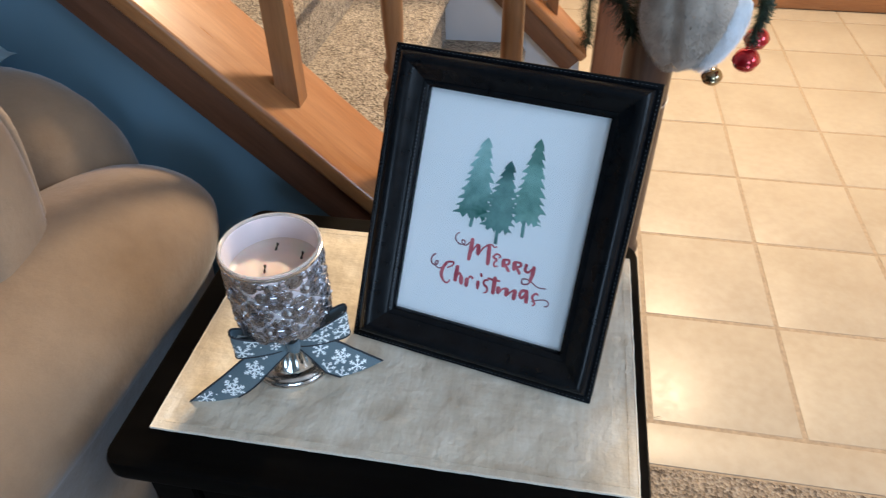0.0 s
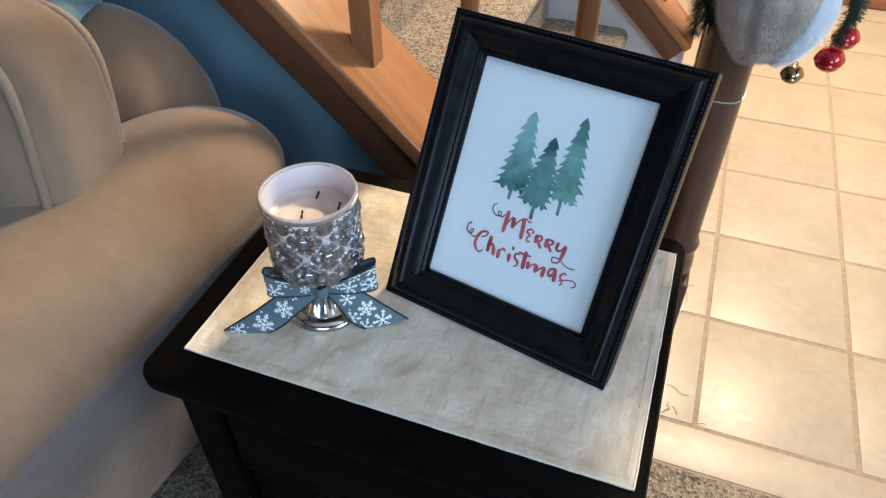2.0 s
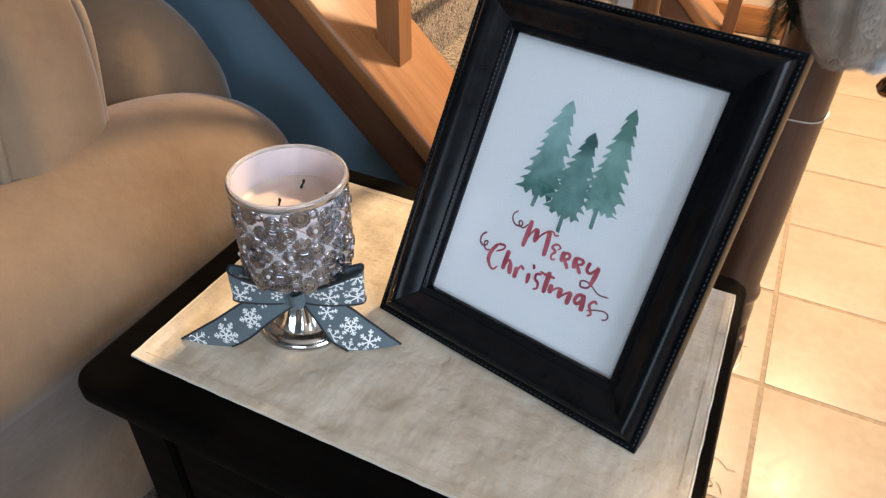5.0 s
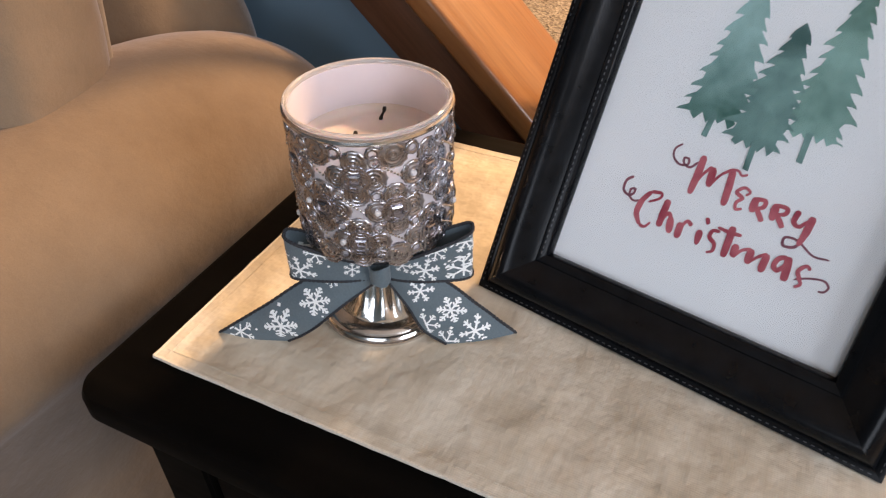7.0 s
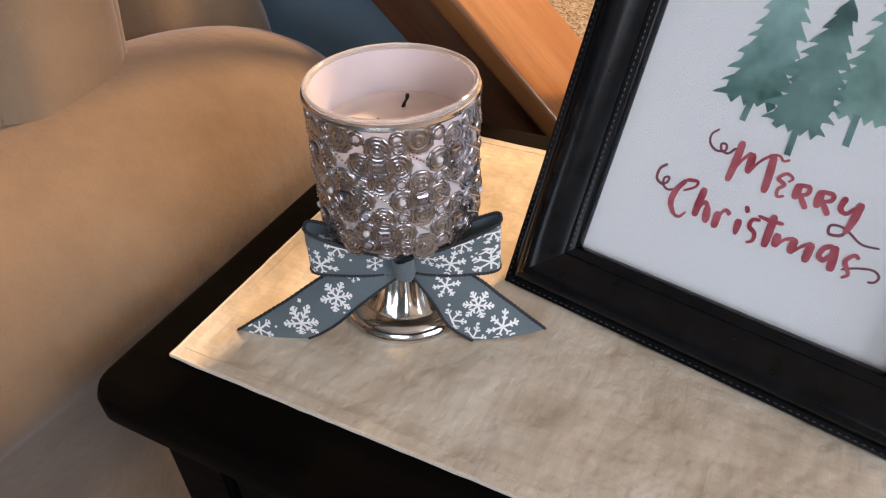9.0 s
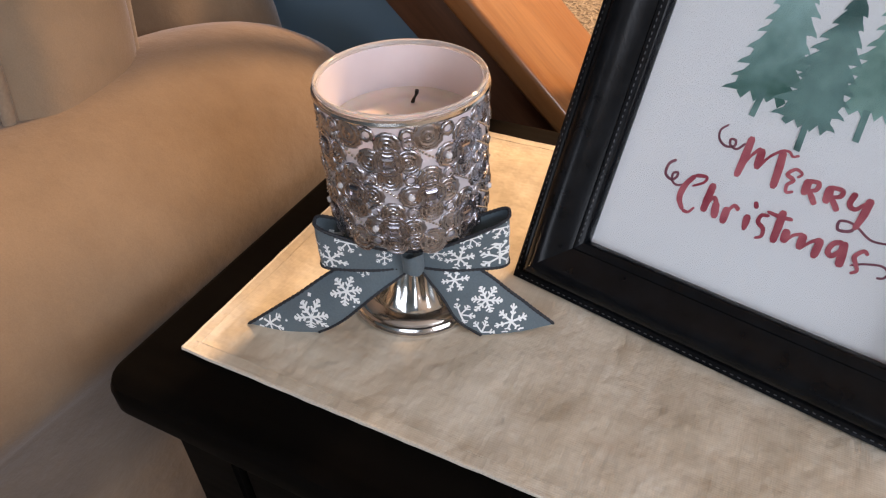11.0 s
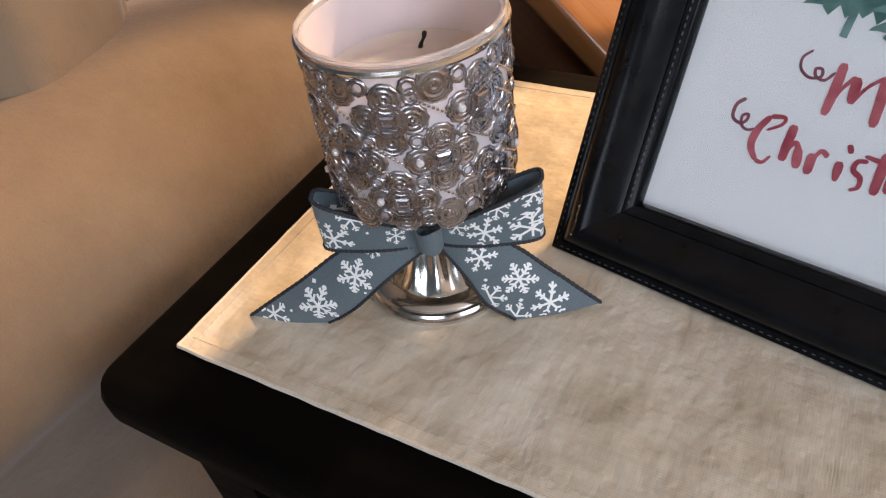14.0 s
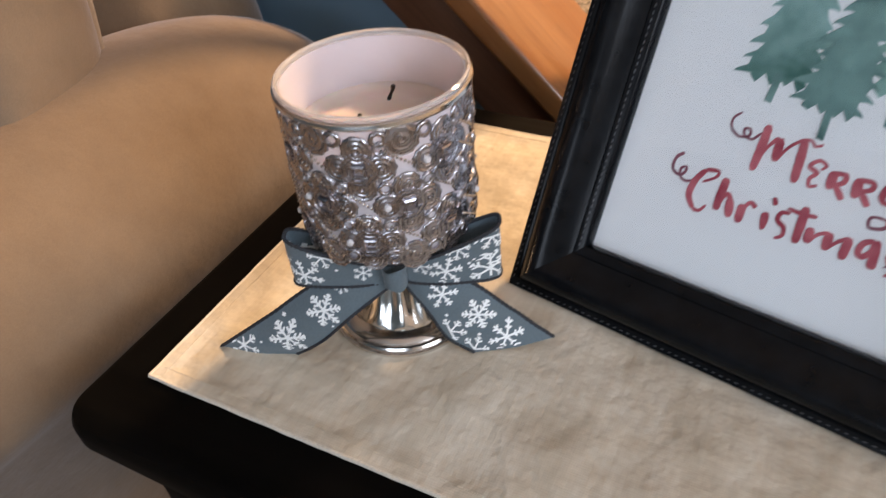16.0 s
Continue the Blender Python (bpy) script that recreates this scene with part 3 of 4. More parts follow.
def stitches(inset, z, pitch, long, wide, first=0):
    bm = bmesh.new()
    a, b = FW / 2 - inset, FH - 2 * inset
    rng = random.Random(3)
    for p, q in (((-a, inset), (a, inset)), ((a, inset), (a, inset + b)), ((a, inset + b), (-a, inset + b)), ((-a, inset + b), (-a, inset)))[first:]:
        n = int(math.dist(p, q) / pitch)
        d = Vector((q[0] - p[0], q[1] - p[1])).normalized()
        for k in range(1, n):
            c = Vector(p) + (Vector(q) - Vector(p)) * (k / n)
            l, w = long * rng.uniform(0.85, 1.1) / 2, wide / 2
            ex, ey = abs(d.x) * l + abs(d.y) * w, abs(d.y) * l + abs(d.x) * w
            box(c.x - ex, c.x + ex, c.y - ey, c.y + ey, z - 0.0004, z + 0.0004, bm=bm)
    return bm


part("stitching", stitches(0.0030, 0.0015, 0.0044, 0.0019, 0.0004), THREAD, pic, "grey thread stitches", smooth=False, kind="stuff")
part("stitching", stitches(0.0388, -0.0026, 0.0042, 0.0020, 0.0005, 3), THREAD, pic, "grey thread stitches", smooth=False, kind="stuff")
part("back_board", box(-FW / 2 + 0.02, FW / 2 - 0.02, 0.02, FH - 0.02, -0.026, -0.0225, bevel=0.001), DARK, pic)
leg = bmesh.new()
loft([[Vector((x * 0.035, y, z)) for x, y, z in ((-1, 0, -0.002), (1, 0, -0.002), (1, 0, 0.002), (-1, 0, 0.002))],
      [Vector((x * 0.022, y, z)) for x, y, z in ((-1, 0.20, -0.002), (1, 0.20, -0.002), (1, 0.20, 0.002), (-1, 0.20, 0.002))]], bm=leg)
part("stand", leg, DARK, pic, m=pose(0, 0.2, -0.028, 0, 0, 0) @ pose(0, 0, 0, 180 + 48, 0, 0))
PW, PH = FW - 2 * BORD, FH - 2 * BORD
MM = PW / 191.0      # one step of the drawing on the print
paper = part("print", box(-PW / 2 - 0.004, PW / 2 + 0.004, BORD - 0.004, FH - BORD + 0.008, -0.017, -0.0140), PAPER, pic, "white print of three green fir trees with red lettering", smooth=False)


def flat(points, z, bm=None):
    bm = bm or bmesh.new()
    f = bm.faces.new([bm.verts.new((x, y, z)) for x, y in points])
    bmesh.ops.triangulate(bm, faces=[f])
    return bm


def fir(cx, foot, tip, left, right, lean, seed):
    """A painted fir: ragged drooping boughs on both sides of an axis that leans. Steps of the print's drawing."""
    rng = random.Random(seed)
    tall = tip - foot

    def axis(f):
        return cx + lean * f

    def half(reach, f):
        return reach * (0.05 + 1.05 * f ** 0.78) * (1.0 if f < 0.86 else 1.0 - 1.5 * (f - 0.86))

    sides = []
    for sgn, reach in ((-1, left), (1, right)):
        pts, f0, k = [], 0.03, 0
        while f0 < 0.97:
            f1 = min(1.0, f0 + rng.uniform(0.085, 0.13))
            w = half(reach, f1) * rng.uniform(0.88, 1.14)
            inner = half(reach, f1) * rng.uniform(0.58, 0.74)
            y0, y1 = tip - tall * f0, tip - tall * f1
            a = axis(f1)
            pts += [(a + sgn * w * 0.72, y0 - (y0 - y1) * 0.42), (a + sgn * w * 0.93, y0 - (y0 - y1) * 0.80),
                    (a + sgn * w, y1 - tall * 0.004), (a + sgn * (w + inner) * 0.5, y1 + tall * 0.004), (a + sgn * inner, y1 + tall * rng.uniform(-0.006, 0.010))]
            f0 = f1
        sides.append(pts)
    hem = []
    for k in range(9):
        f = 0.62 - 1.24 * k / 8
        hem.append((axis(1.0) + (right if f > 0 else left) * f, foot - (rng.uniform(1.5, 4.5) if k % 2 else rng.uniform(-2.0, 0.5))))
    return [(cx, tip)] + sides[1] + hem + sides[0][::-1]


def art(points_mm, z):
    bm = flat([(-PW / 2 + MM * x, BORD + MM * y) for x, y in points_mm], z)
    return bm


LEVEL = -0.0140
part("painted_fir", art(fir(71, 121, 206, 25, 22, -1.0, 5), LEVEL + 0.00015), GREEN_A, paper, "teal green watercolour fir")
part("painted_fir", art(fir(126, 126, 215, 22, 18, 1.5, 8), LEVEL + 0.00025), GREEN_C, paper, "leaf green watercolour fir")
part("painted_fir", art(fir(100, 112, 187, 22, 20, -1.5, 11), LEVEL + 0.00040), GREEN_B, paper, "deep green watercolour fir")
for x, y0, y1, lean, zz in ((68.5, 109, 124, 1.0, 0.0003), (126.0, 110.5, 128, -1.0, 0.0003), (99.5, 97, 114, -1.0, 0.0005)):
    part("painted_trunk", art([(x - 1.9, y0), (x + 1.7, y0 - 0.5), (x + lean + 1.9, y1), (x + lean - 1.7, y1)], LEVEL + zz), GREEN_B, paper)


def brush(strokes, level):
    """Brush strokes, each a curve through points on the print with the brush's width at its start, middle and end."""
    bm = bmesh.new()
    for i, (ctrl, widths) in enumerate(strokes):
        n = 12 * (len(ctrl) - 1)
        pts = spline([(-PW / 2 + MM * x, BORD + MM * y, LEVEL + level + 0.000012 * i) for x, y in ctrl], n)
        rows = []
        for k, p in enumerate(pts):
            d = (pts[min(k + 1, n)] - pts[max(k - 1, 0)]).normalized()
            f = k / n * 2
            w = widths[0] + (widths[1] - widths[0]) * f if f < 1 else widths[1] + (widths[2] - widths[1]) * (f - 1)
            end = min(1.0, 0.55 + 0.45 * min(k, n - k) / 2)
            side_way = Vector((-d.y, d.x, 0)) * (w * MM / 2 * end * (1 + 0.07 * noise.noise((k * 0.31, i * 1.7, 0.4))))
            rows.append((bm.verts.new(p + side_way), bm.verts.new(p - side_way)))
        for a, b in zip(rows, rows[1:]):
            bm.faces.new((a[0], a[1], b[1], b[0]))
    return bm


BOLD, THIN = (4.3, 4.8, 4.0), (1.5, 1.5, 1.5)
merry = {
    "letter_m": [([(73.8, 97.5), (73.8, 85), (73.2, 72)], BOLD), ([(73.6, 75), (76.8, 86), (80.8, 92.5)], (1.2, 1.6, 2.5)), ([(81.8, 92.5), (82.6, 80)], BOLD),
                 ([(82.6, 80), (87, 89), (92.8, 95)], (2.0, 1.5, 2.0)), ([(93.2, 94.5), (94.4, 84), (95.2, 72)], BOLD), ([(92.6, 95), (96.4, 95), (99, 93), (102.2, 94.5)], THIN)],
    "letter_e": [([(105.6, 82.2), (107.4, 85), (103.4, 86.6), (100, 82.6), (104.3, 80.2), (102, 76.6), (103, 72.6), (106.6, 74)], (1.3, 2.4, 1.6))],
    "letter_r": [([(112, 83.5), (112.2, 74)], BOLD), ([(111.6, 82.5), (117.4, 83), (117.6, 79), (113.6, 77)], (2.4, 2.8, 2.0)), ([(114, 77.4), (117, 74), (119.8, 70.6)], (2.6, 3.4, 3.0))],
    "second_r": [([(124, 83.5), (124.6, 73.2)], BOLD), ([(123.4, 82.8), (130.2, 83), (130.5, 79.4), (125.4, 77.3)], (2.4, 2.8, 2.0)), ([(126, 77.6), (129, 74.5), (131.9, 71)], (2.6, 3.4, 3.0))],
    "letter_y": [([(137.1, 84), (136.4, 77), (140.2, 75.2), (143.6, 80)], (3.6, 2.8, 1.6)), ([(145.4, 83.2), (145, 74), (143.6, 64.3)], (4.2, 4.4, 3.0))],
}
christmas = {
    "letter_c": [([(50.6, 58), (56.8, 62.6), (57, 66.2), (50.5, 65.2)], (1.4, 1.8, 2.6)), ([(50.5, 65.2), (46.4, 57.2), (45.8, 48.6), (50.2, 41.9)], (2.8, 4.2, 2.6)), ([(50.2, 41.9), (54, 41.8), (56.8, 46)], (2.4, 1.8, 1.4))],
    "letter_h": [([(62.8, 64), (62.5, 54), (62.4, 45.2)], BOLD), ([(62.7, 49), (65.8, 55.8), (68.4, 53)], (1.6, 2.2, 3.2)), ([(68.2, 54), (70.2, 43.6)], BOLD)],
    "letter_r": [([(75.5, 53), (75.9, 42.4)], BOLD), ([(75.8, 48), (78.6, 55), (82.5, 53.4)], (1.6, 2.2, 3.0))],
    "letter_i": [([(88.3, 52.8), (89.1, 43)], (4.0, 4.2, 2.6)), ([(89.4, 59.2), (91.8, 60.4)], (4.2, 4.4, 3.8))],
    "letter_s": [([(99.9, 56.2), (95.6, 55), (95.2, 50.6), (99.2, 47.8), (99.8, 43.2), (96.6, 40.8)], (2.0, 2.8, 1.5))],
    "letter_t": [([(106.2, 62), (106.6, 52), (106.9, 41.8)], BOLD), ([(97.7, 58.4), (105, 57.8), (112.7, 58.4)], (1.8, 2.6, 2.2))],
    "letter_m": [([(111.8, 52.4), (112.4, 44)], BOLD), ([(112.5, 44), (116, 50), (120.9, 52.7)], (1.8, 1.8, 2.4)), ([(121.2, 53), (121.5, 43.4)], BOLD), ([(121.5, 43.5), (126, 49.7), (130.5, 53.4)], (1.8, 1.8, 2.4)), ([(130.5, 53.5), (130.3, 41.5)], BOLD)],
    "letter_a": [([(141.4, 55.6), (137.3, 53.4), (136, 48.4), (138.7, 46.3), (141.6, 50.4), (142.2, 55.3)], (3.0, 3.2, 2.0)), ([(142.1, 56.4), (143.4, 49), (144.3, 41.6)], BOLD)],
    "second_s": [([(155.6, 53.4), (152.7, 54.8), (149.6, 50.4), (151.5, 46.7), (153.5, 43.3), (150.9, 40.4)], (2.0, 2.6, 1.6))],
}
flourishes = [
    ([(58.2, 100.5), (54.7, 96.2), (55.7, 90.9), (60.6, 87.7), (65.6, 89), (65.3, 92.5), (62.4, 92.4), (63.4, 89), (67.8, 87.9), (71.4, 92.5)], (1.3, 1.5, 1.4)),
    ([(35.6, 70.8), (31.9, 66.8), (32, 60.3), (36.5, 57.9), (39.3, 60.1), (39.3, 63.2), (36.6, 61.9), (37.5, 57.5), (41, 55.6), (45.1, 57.1)], (2.0, 1.6, 1.4)),
    ([(143.6, 64.3), (141, 62.2), (136.1, 61.7), (135.3, 66.3), (140.1, 67.5), (145.1, 66), (153.5, 61.7), (162.5, 62.5)], (2.0, 1.5, 1.2)),
    ([(149.2, 44.7), (155.8, 48.2), (163.8, 50.2), (167.8, 47.8), (166.8, 44.2), (163.6, 43.1)], (1.2, 1.4, 1.3)),
]
for word, name in ((merry, "lettering_merry"), (christmas, "lettering_christmas")):
    part(name, brush([st for letter in word.values() for st in letter], 0.0002), RED_INK, paper, "crimson brush lettering", smooth=False)
for st in flourishes:
    part("flourish", brush([st], 0.00015), SWASH_INK, paper, "plum brush flourish", smooth=False)

# pane over the print
pane_m = Mat("pane_glass", rough=0.02)
tr, gl, fz, mx = (pane_m.nt.nodes.new(k) for k in ("ShaderNodeBsdfTransparent", "ShaderNodeBsdfGlossy", "ShaderNodeFresnel", "ShaderNodeMixShader"))
gl.inputs["Roughness"].default_value = 0.03
fz.inputs["IOR"].default_value = 1.35
pane_m.link(fz.outputs[0], mx.inputs[0])
pane_m.link(tr.outputs[0], mx.inputs[1])
pane_m.link(gl.outputs[0], mx.inputs[2])
pane_m.link(mx.outputs[0], pane_m.nt.nodes["Material Output"].inputs[0])
pane = part("pane", box(-PW / 2 - 0.003, PW / 2 + 0.003, BORD - 0.003, FH - BORD + 0.006, -0.0120, -0.0112), pane_m.m, pic, "clear glass pane", smooth=False)
pane.visible_shadow = False

# ---------------------------------------------------------------- candle in its footed holder
RIM = plain("rim_glass", (0.93, 0.91, 0.91), 0.05, var=0.02, Transmission_Weight=0.70, IOR=1.45)
CC = Vector((-0.2115, 0.5310, 0.5575))
candle = thing("candle_holder", "silver fretwork candle holder on a polished foot with a candle", "candle holder", pose(*CC))


def fluted_foot():
    """A turned foot: stepped rings below, a bell with soft flutes that gathers into the stem."""
    prof = [(0.0, 0.0, 0), (0.0455, 0.0, 0), (0.0463, 0.0014, 0), (0.0459, 0.0030, 0), (0.0444, 0.0036, 0), (0.0448, 0.0050, 0), (0.0439, 0.0064, 0), (0.0419, 0.0070, 0), (0.0422, 0.0084, 0),
            (0.0407, 0.0098, 0), (0.0378, 0.0108, 0), (0.0340, 0.0118, 0.2), (0.0332, 0.0150, 0.7), (0.0285, 0.0210, 1), (0.0250, 0.0300, 1), (0.0212, 0.0400, 1), (0.0180, 0.0500, 1), (0.0162, 0.0580, 0.8),
            (0.0172, 0.0650, 0.2), (0.0250, 0.0710, 0), (0.0330, 0.0752, 0)]
    n = 96
    rings = []
    for r, z, f in prof:
        rings.append([Vector(((r * (1 + 0.045 * f * math.cos(12 * 2 * math.pi * k / n))) * math.cos(2 * math.pi * k / n), (r * (1 + 0.045 * f * math.cos(12 * 2 * math.pi * k / n))) * math.sin(2 * math.pi * k / n), z)) for k in range(n)])
    return loft(rings[1:])


part("foot", fluted_foot(), MIRROR, candle, "polished silver foot with stepped rings and soft flutes")
R = 0.0502
ZB, ZR = 0.0795, 0.1705
cup = part("cup", lathe([(0.0, ZB - 0.004), (0.033, ZB - 0.004), (0.043, ZB - 0.002), (0.0474, ZB + 0.001), (0.0490, ZB + 0.004), (R - 0.0006, ZB + 0.009), (R - 0.0006, ZR - 0.0032),
                         (R - 0.0030, ZR - 0.0032), (R - 0.0034, ZR - 0.010), (R - 0.0034, ZR - 0.040)], 72), LINER, candle, "frosted white glass cup")
part("rim", lathe([(R - 0.0006, ZR - 0.0030), (R + 0.0004, ZR - 0.0020), (R + 0.0003, ZR - 0.0006), (R - 0.0008, ZR), (R - 0.0022, ZR - 0.0006), (R - 0.0029, ZR - 0.0018), (R - 0.0030, ZR - 0.0030)], 72), RIM, candle, "clear glass rim")
part("collar", lathe([(R - 0.0004, ZR - 0.0075), (R + 0.0010, ZR - 0.0070), (R + 0.0018, ZR - 0.0056), (R + 0.0014, ZR - 0.0040), (R - 0.0004, ZR - 0.0034)], 72), MIRROR, candle, "bright silver collar")
part("bowl", lathe([(0.0, ZB - 0.0046), (0.033, ZB - 0.0046), (0.0432, ZB - 0.0026), (0.0478, ZB + 0.0006), (0.0497, ZB + 0.0036), (0.0501, ZB + 0.0046), (0.0490, ZB + 0.0050)], 72), SILVER, candle, "silver underside of the cup")
part("collar", lathe([(0.0475, ZB - 0.0002), (0.0494, ZB + 0.0010), (0.0508, ZB + 0.0028), (0.0506, ZB + 0.0040), (0.0485, ZB + 0.0046)], 72), SILVER, candle)
wax_prof = [(0.0, ZR - 0.0345)] + [(R * k / 10, ZR - 0.0345 + 0.0012 * math.sin(k * 1.3)) for k in range(1, 9)] + [(R - 0.0052, ZR - 0.0335), (R - 0.0036, ZR - 0.031)]
wax = part("wax", lathe(wax_prof, 48), WAX, candle, "cream wax, burnt down a little")
for x, y, bend in ((-0.010, 0.028, 0.004), (0.021, 0.019, 0.003), (-0.009, -0.007, 0.002)):
    wz = ZR - 0.0345
    part("wick", tube(spline([(x, y, wz - 0.001), (x + bend * 0.3, y, wz + 0.003), (x + bend * 0.7, y + 0.001, wz + 0.0065), (x + bend * 0.9, y + 0.001, wz + 0.0095)], 8), 0.0011, 7, taper=lambda s: 1.0 + 0.25 * math.sin(9 * s)), WICK, wax, "burnt black wick")


def wrap(angle, z0, x, y, h):
    a = angle + x / R
    return Vector(((R + h) * math.cos(a), (R + h) * math.sin(a), z0 + y))


def fan(bm, cx, cy, radius, ridges=2.5, lobes=11):
    """A scalloped disc in raised rings, bent to the cup."""
    n, rings = 24, 21
    rows = []
    for i in range(rings):
        f = i / (rings - 1)
        row = []
        for k in range(n):
            t = 2 * math.pi * k / n
            r = 0.0004 + (radius * (1 + 0.055 * math.cos(lobes * t)) - 0.0004) * f
            h = 0.0003 + 0.0004 * (0.5 + 0.5 * math.cos(f * 2 * math.pi * ridges + math.pi)) ** 1.6
            row.append(bm.verts.new(wrap(0, 0, cx + r * math.cos(t), cy + r * math.sin(t), -0.0004 if i == rings - 1 else h)))
        rows.append(row)
    for p, q in zip(rows, rows[1:]):
        for k in range(n):
            bm.faces.new((p[k], p[(k + 1) % n], q[(k + 1) % n], q[k]))


def ring(bm, cx, cy, inner, outer):
    """A small raised ring round a hole."""
    rows = [[wrap(0, 0, cx + r * math.cos(math.pi / 4 * k), cy + r * math.sin(math.pi / 4 * k), h) for k in range(8)]
            for r, h in ((outer, -0.0003), (outer * 0.93, 0.0009), ((inner + outer) / 2, 0.0012), (inner * 1.05, 0.0007), (inner, -0.0003))]
    loft(rows, cap=False, bm=bm)


def medallion():
    """A rosette: four ringed fans about a square, with little rings at two corners."""
    bm = bmesh.new()
    for cx, cy in ((0.0108, 0), (-0.0108, 0), (0, 0.0108), (0, -0.0108)):
        fan(bm, cx, cy, 0.0080, 3.0)
    rows = [[wrap(0, 0, r * math.cos(math.pi / 4 * (k + 0.5)), r * math.sin(math.pi / 4 * (k + 0.5)), h) for k in range(8)]
            for r, h in ((0.0098, -0.0003), (0.0097, 0.0011), (0.0089, 0.0011), (0.0087, 0.0006), (0.0074, 0.0006), (0.0072, 0.0011), (0.0065, 0.0011), (0.0063, 0.0004), (0.0020, 0.0004))]
    loft(rows, cap=False, bm=bm)
    for sy in (-1, 1):
        ring(bm, 0.0115, sy * 0.0115, 0.0022, 0.0042)
    return finish(bm, "rosette", SILVER, True, 60)


def stud_mesh():
    bm = bmesh.new()
    rows = []
    for s, h in ((0.0033, -0.0002), (0.0033, 0.0018), (0.0024, 0.0023), (0.0019, 0.0010)):
        rows.append([wrap(0, 0, a * s, b * s, h) for a, b in ((-1, -1), (1, -1), (1, 1), (-1, 1))])
    return finish(loft(rows, bm=bm), "stud", SILVER, False)


def bead_bar(dx, dy, count, r):
    bm = bmesh.new()
    for k in range(count):
        f = (k + 0.5) / count - 0.5
        p = wrap(0, 0, dx * f, dy * f, 0.0010)
        bmesh.ops.create_icosphere(bm, subdivisions=1, radius=r, matrix=Matrix.Translation(p))
    return finish(bm, "bead_string", MIRROR)


def crystal_mesh():
    bm = bmesh.new()
    rows = [[wrap(0, 0, s * math.cos(math.pi / 4 * k), s * math.sin(math.pi / 4 * k), h) for k in range(8)] for s, h in ((0.0020, 0.0), (0.0020, 0.0016), (0.0012, 0.0026))]
    return finish(loft(rows, bm=bm), "stone", CRYSTAL, False)


def curl_mesh():
    """One ringed fan with a small ring beside it, under the rim."""
    bm = bmesh.new()
    fan(bm, 0, -0.0068, 0.0094)
    for sx in (-1, 1):
        ring(bm, sx * 0.0115, -0.0050, 0.0022, 0.0048)
    return finish(bm, "scroll", SILVER, True, 60)


med, stud, stone, curl = medallion(), stud_mesh(), crystal_mesh(), curl_mesh()
bar_a = bead_bar(0.0160, -0.0120, 9, 0.00085)
STEP, ROW = 360.0 / 14, 0.0228
TURN0 = -96.0
for j in range(3):
    for i in range(14):
        z = ZB + 0.0166 + ROW * j
        spin = Matrix.Translation((0, 0, z)) @ pose(0, 0, 0, 0, 0, TURN0 + STEP * i)
        if (i + j) % 2:
            for name, data in (("rosette", med), ("stud", stud)):
                ob = new(name, data)
                ob.matrix_basis, ob.parent = spin, cup
        else:
            for dz, turn in ((0.0060, -0.16), (-0.0058, -0.20)):
                ob = tagged(new("bead_string", bar_a), kind="stuff")
                ob.matrix_basis, ob.parent = Matrix.Translation((0, 0, z + dz)) @ pose(0, 0, 0, 0, 0, TURN0 + STEP * (i + turn)), cup
            if (i * 3 + j) % 4 == 0:
                ob = new("stone", stone)
                ob.matrix_basis, ob.parent = Matrix.Translation((0, 0, z)) @ pose(0, 0, 0, 0, 0, TURN0 + STEP * (i + 0.5)), cup
for i in range(1, 14, 2):
    ob = new("scroll", curl)
    ob.matrix_basis, ob.parent = Matrix.Translation((0, 0, ZB + 0.0125)) @ pose(0, 0, 0, 0, 0, TURN0 + STEP * (i + 1)), cup
for i in range(0, 14, 2):
    ob = new("scroll", curl)
    ob.matrix_basis, ob.parent = Matrix.Translation((0, 0, ZR - 0.0072)) @ pose(0, 0, 0, 0, 0, TURN0 + STEP * i), cup

# ---------------------------------------------------------------- ribbon bow round the holder's stem
bow = thing("ribbon_bow", "blue-grey ribbon bow with white snowflakes tied round the holder", "ribbon bow")


def snowflake(size, style):
    """Bars (x, y, half length, half width, angle) of a six-armed flake."""
    bars = []
    for k in range(6):
        a = radians(60 * k)
        c, s = math.cos(a), math.sin(a)
        bars.append((c * size / 2, s * size / 2, size / 2, size * 0.066, a))
        for f, l in (((0.45, 0.22), (0.72, 0.26)) if style == 0 else ((0.60, 0.34), (0.86, 0.18)) if style == 1 else ((0.35, 0.30), (0.62, 0.30), (0.85, 0.16))):
            for sg in (-1, 1):
                b = a + sg * radians(52)
                px, py = c * size * f, s * size * f
                bars.append((px + math.cos(b) * size * l / 2, py + math.sin(b) * size * l / 2, size * l / 2, size * 0.058, b))
    return bars


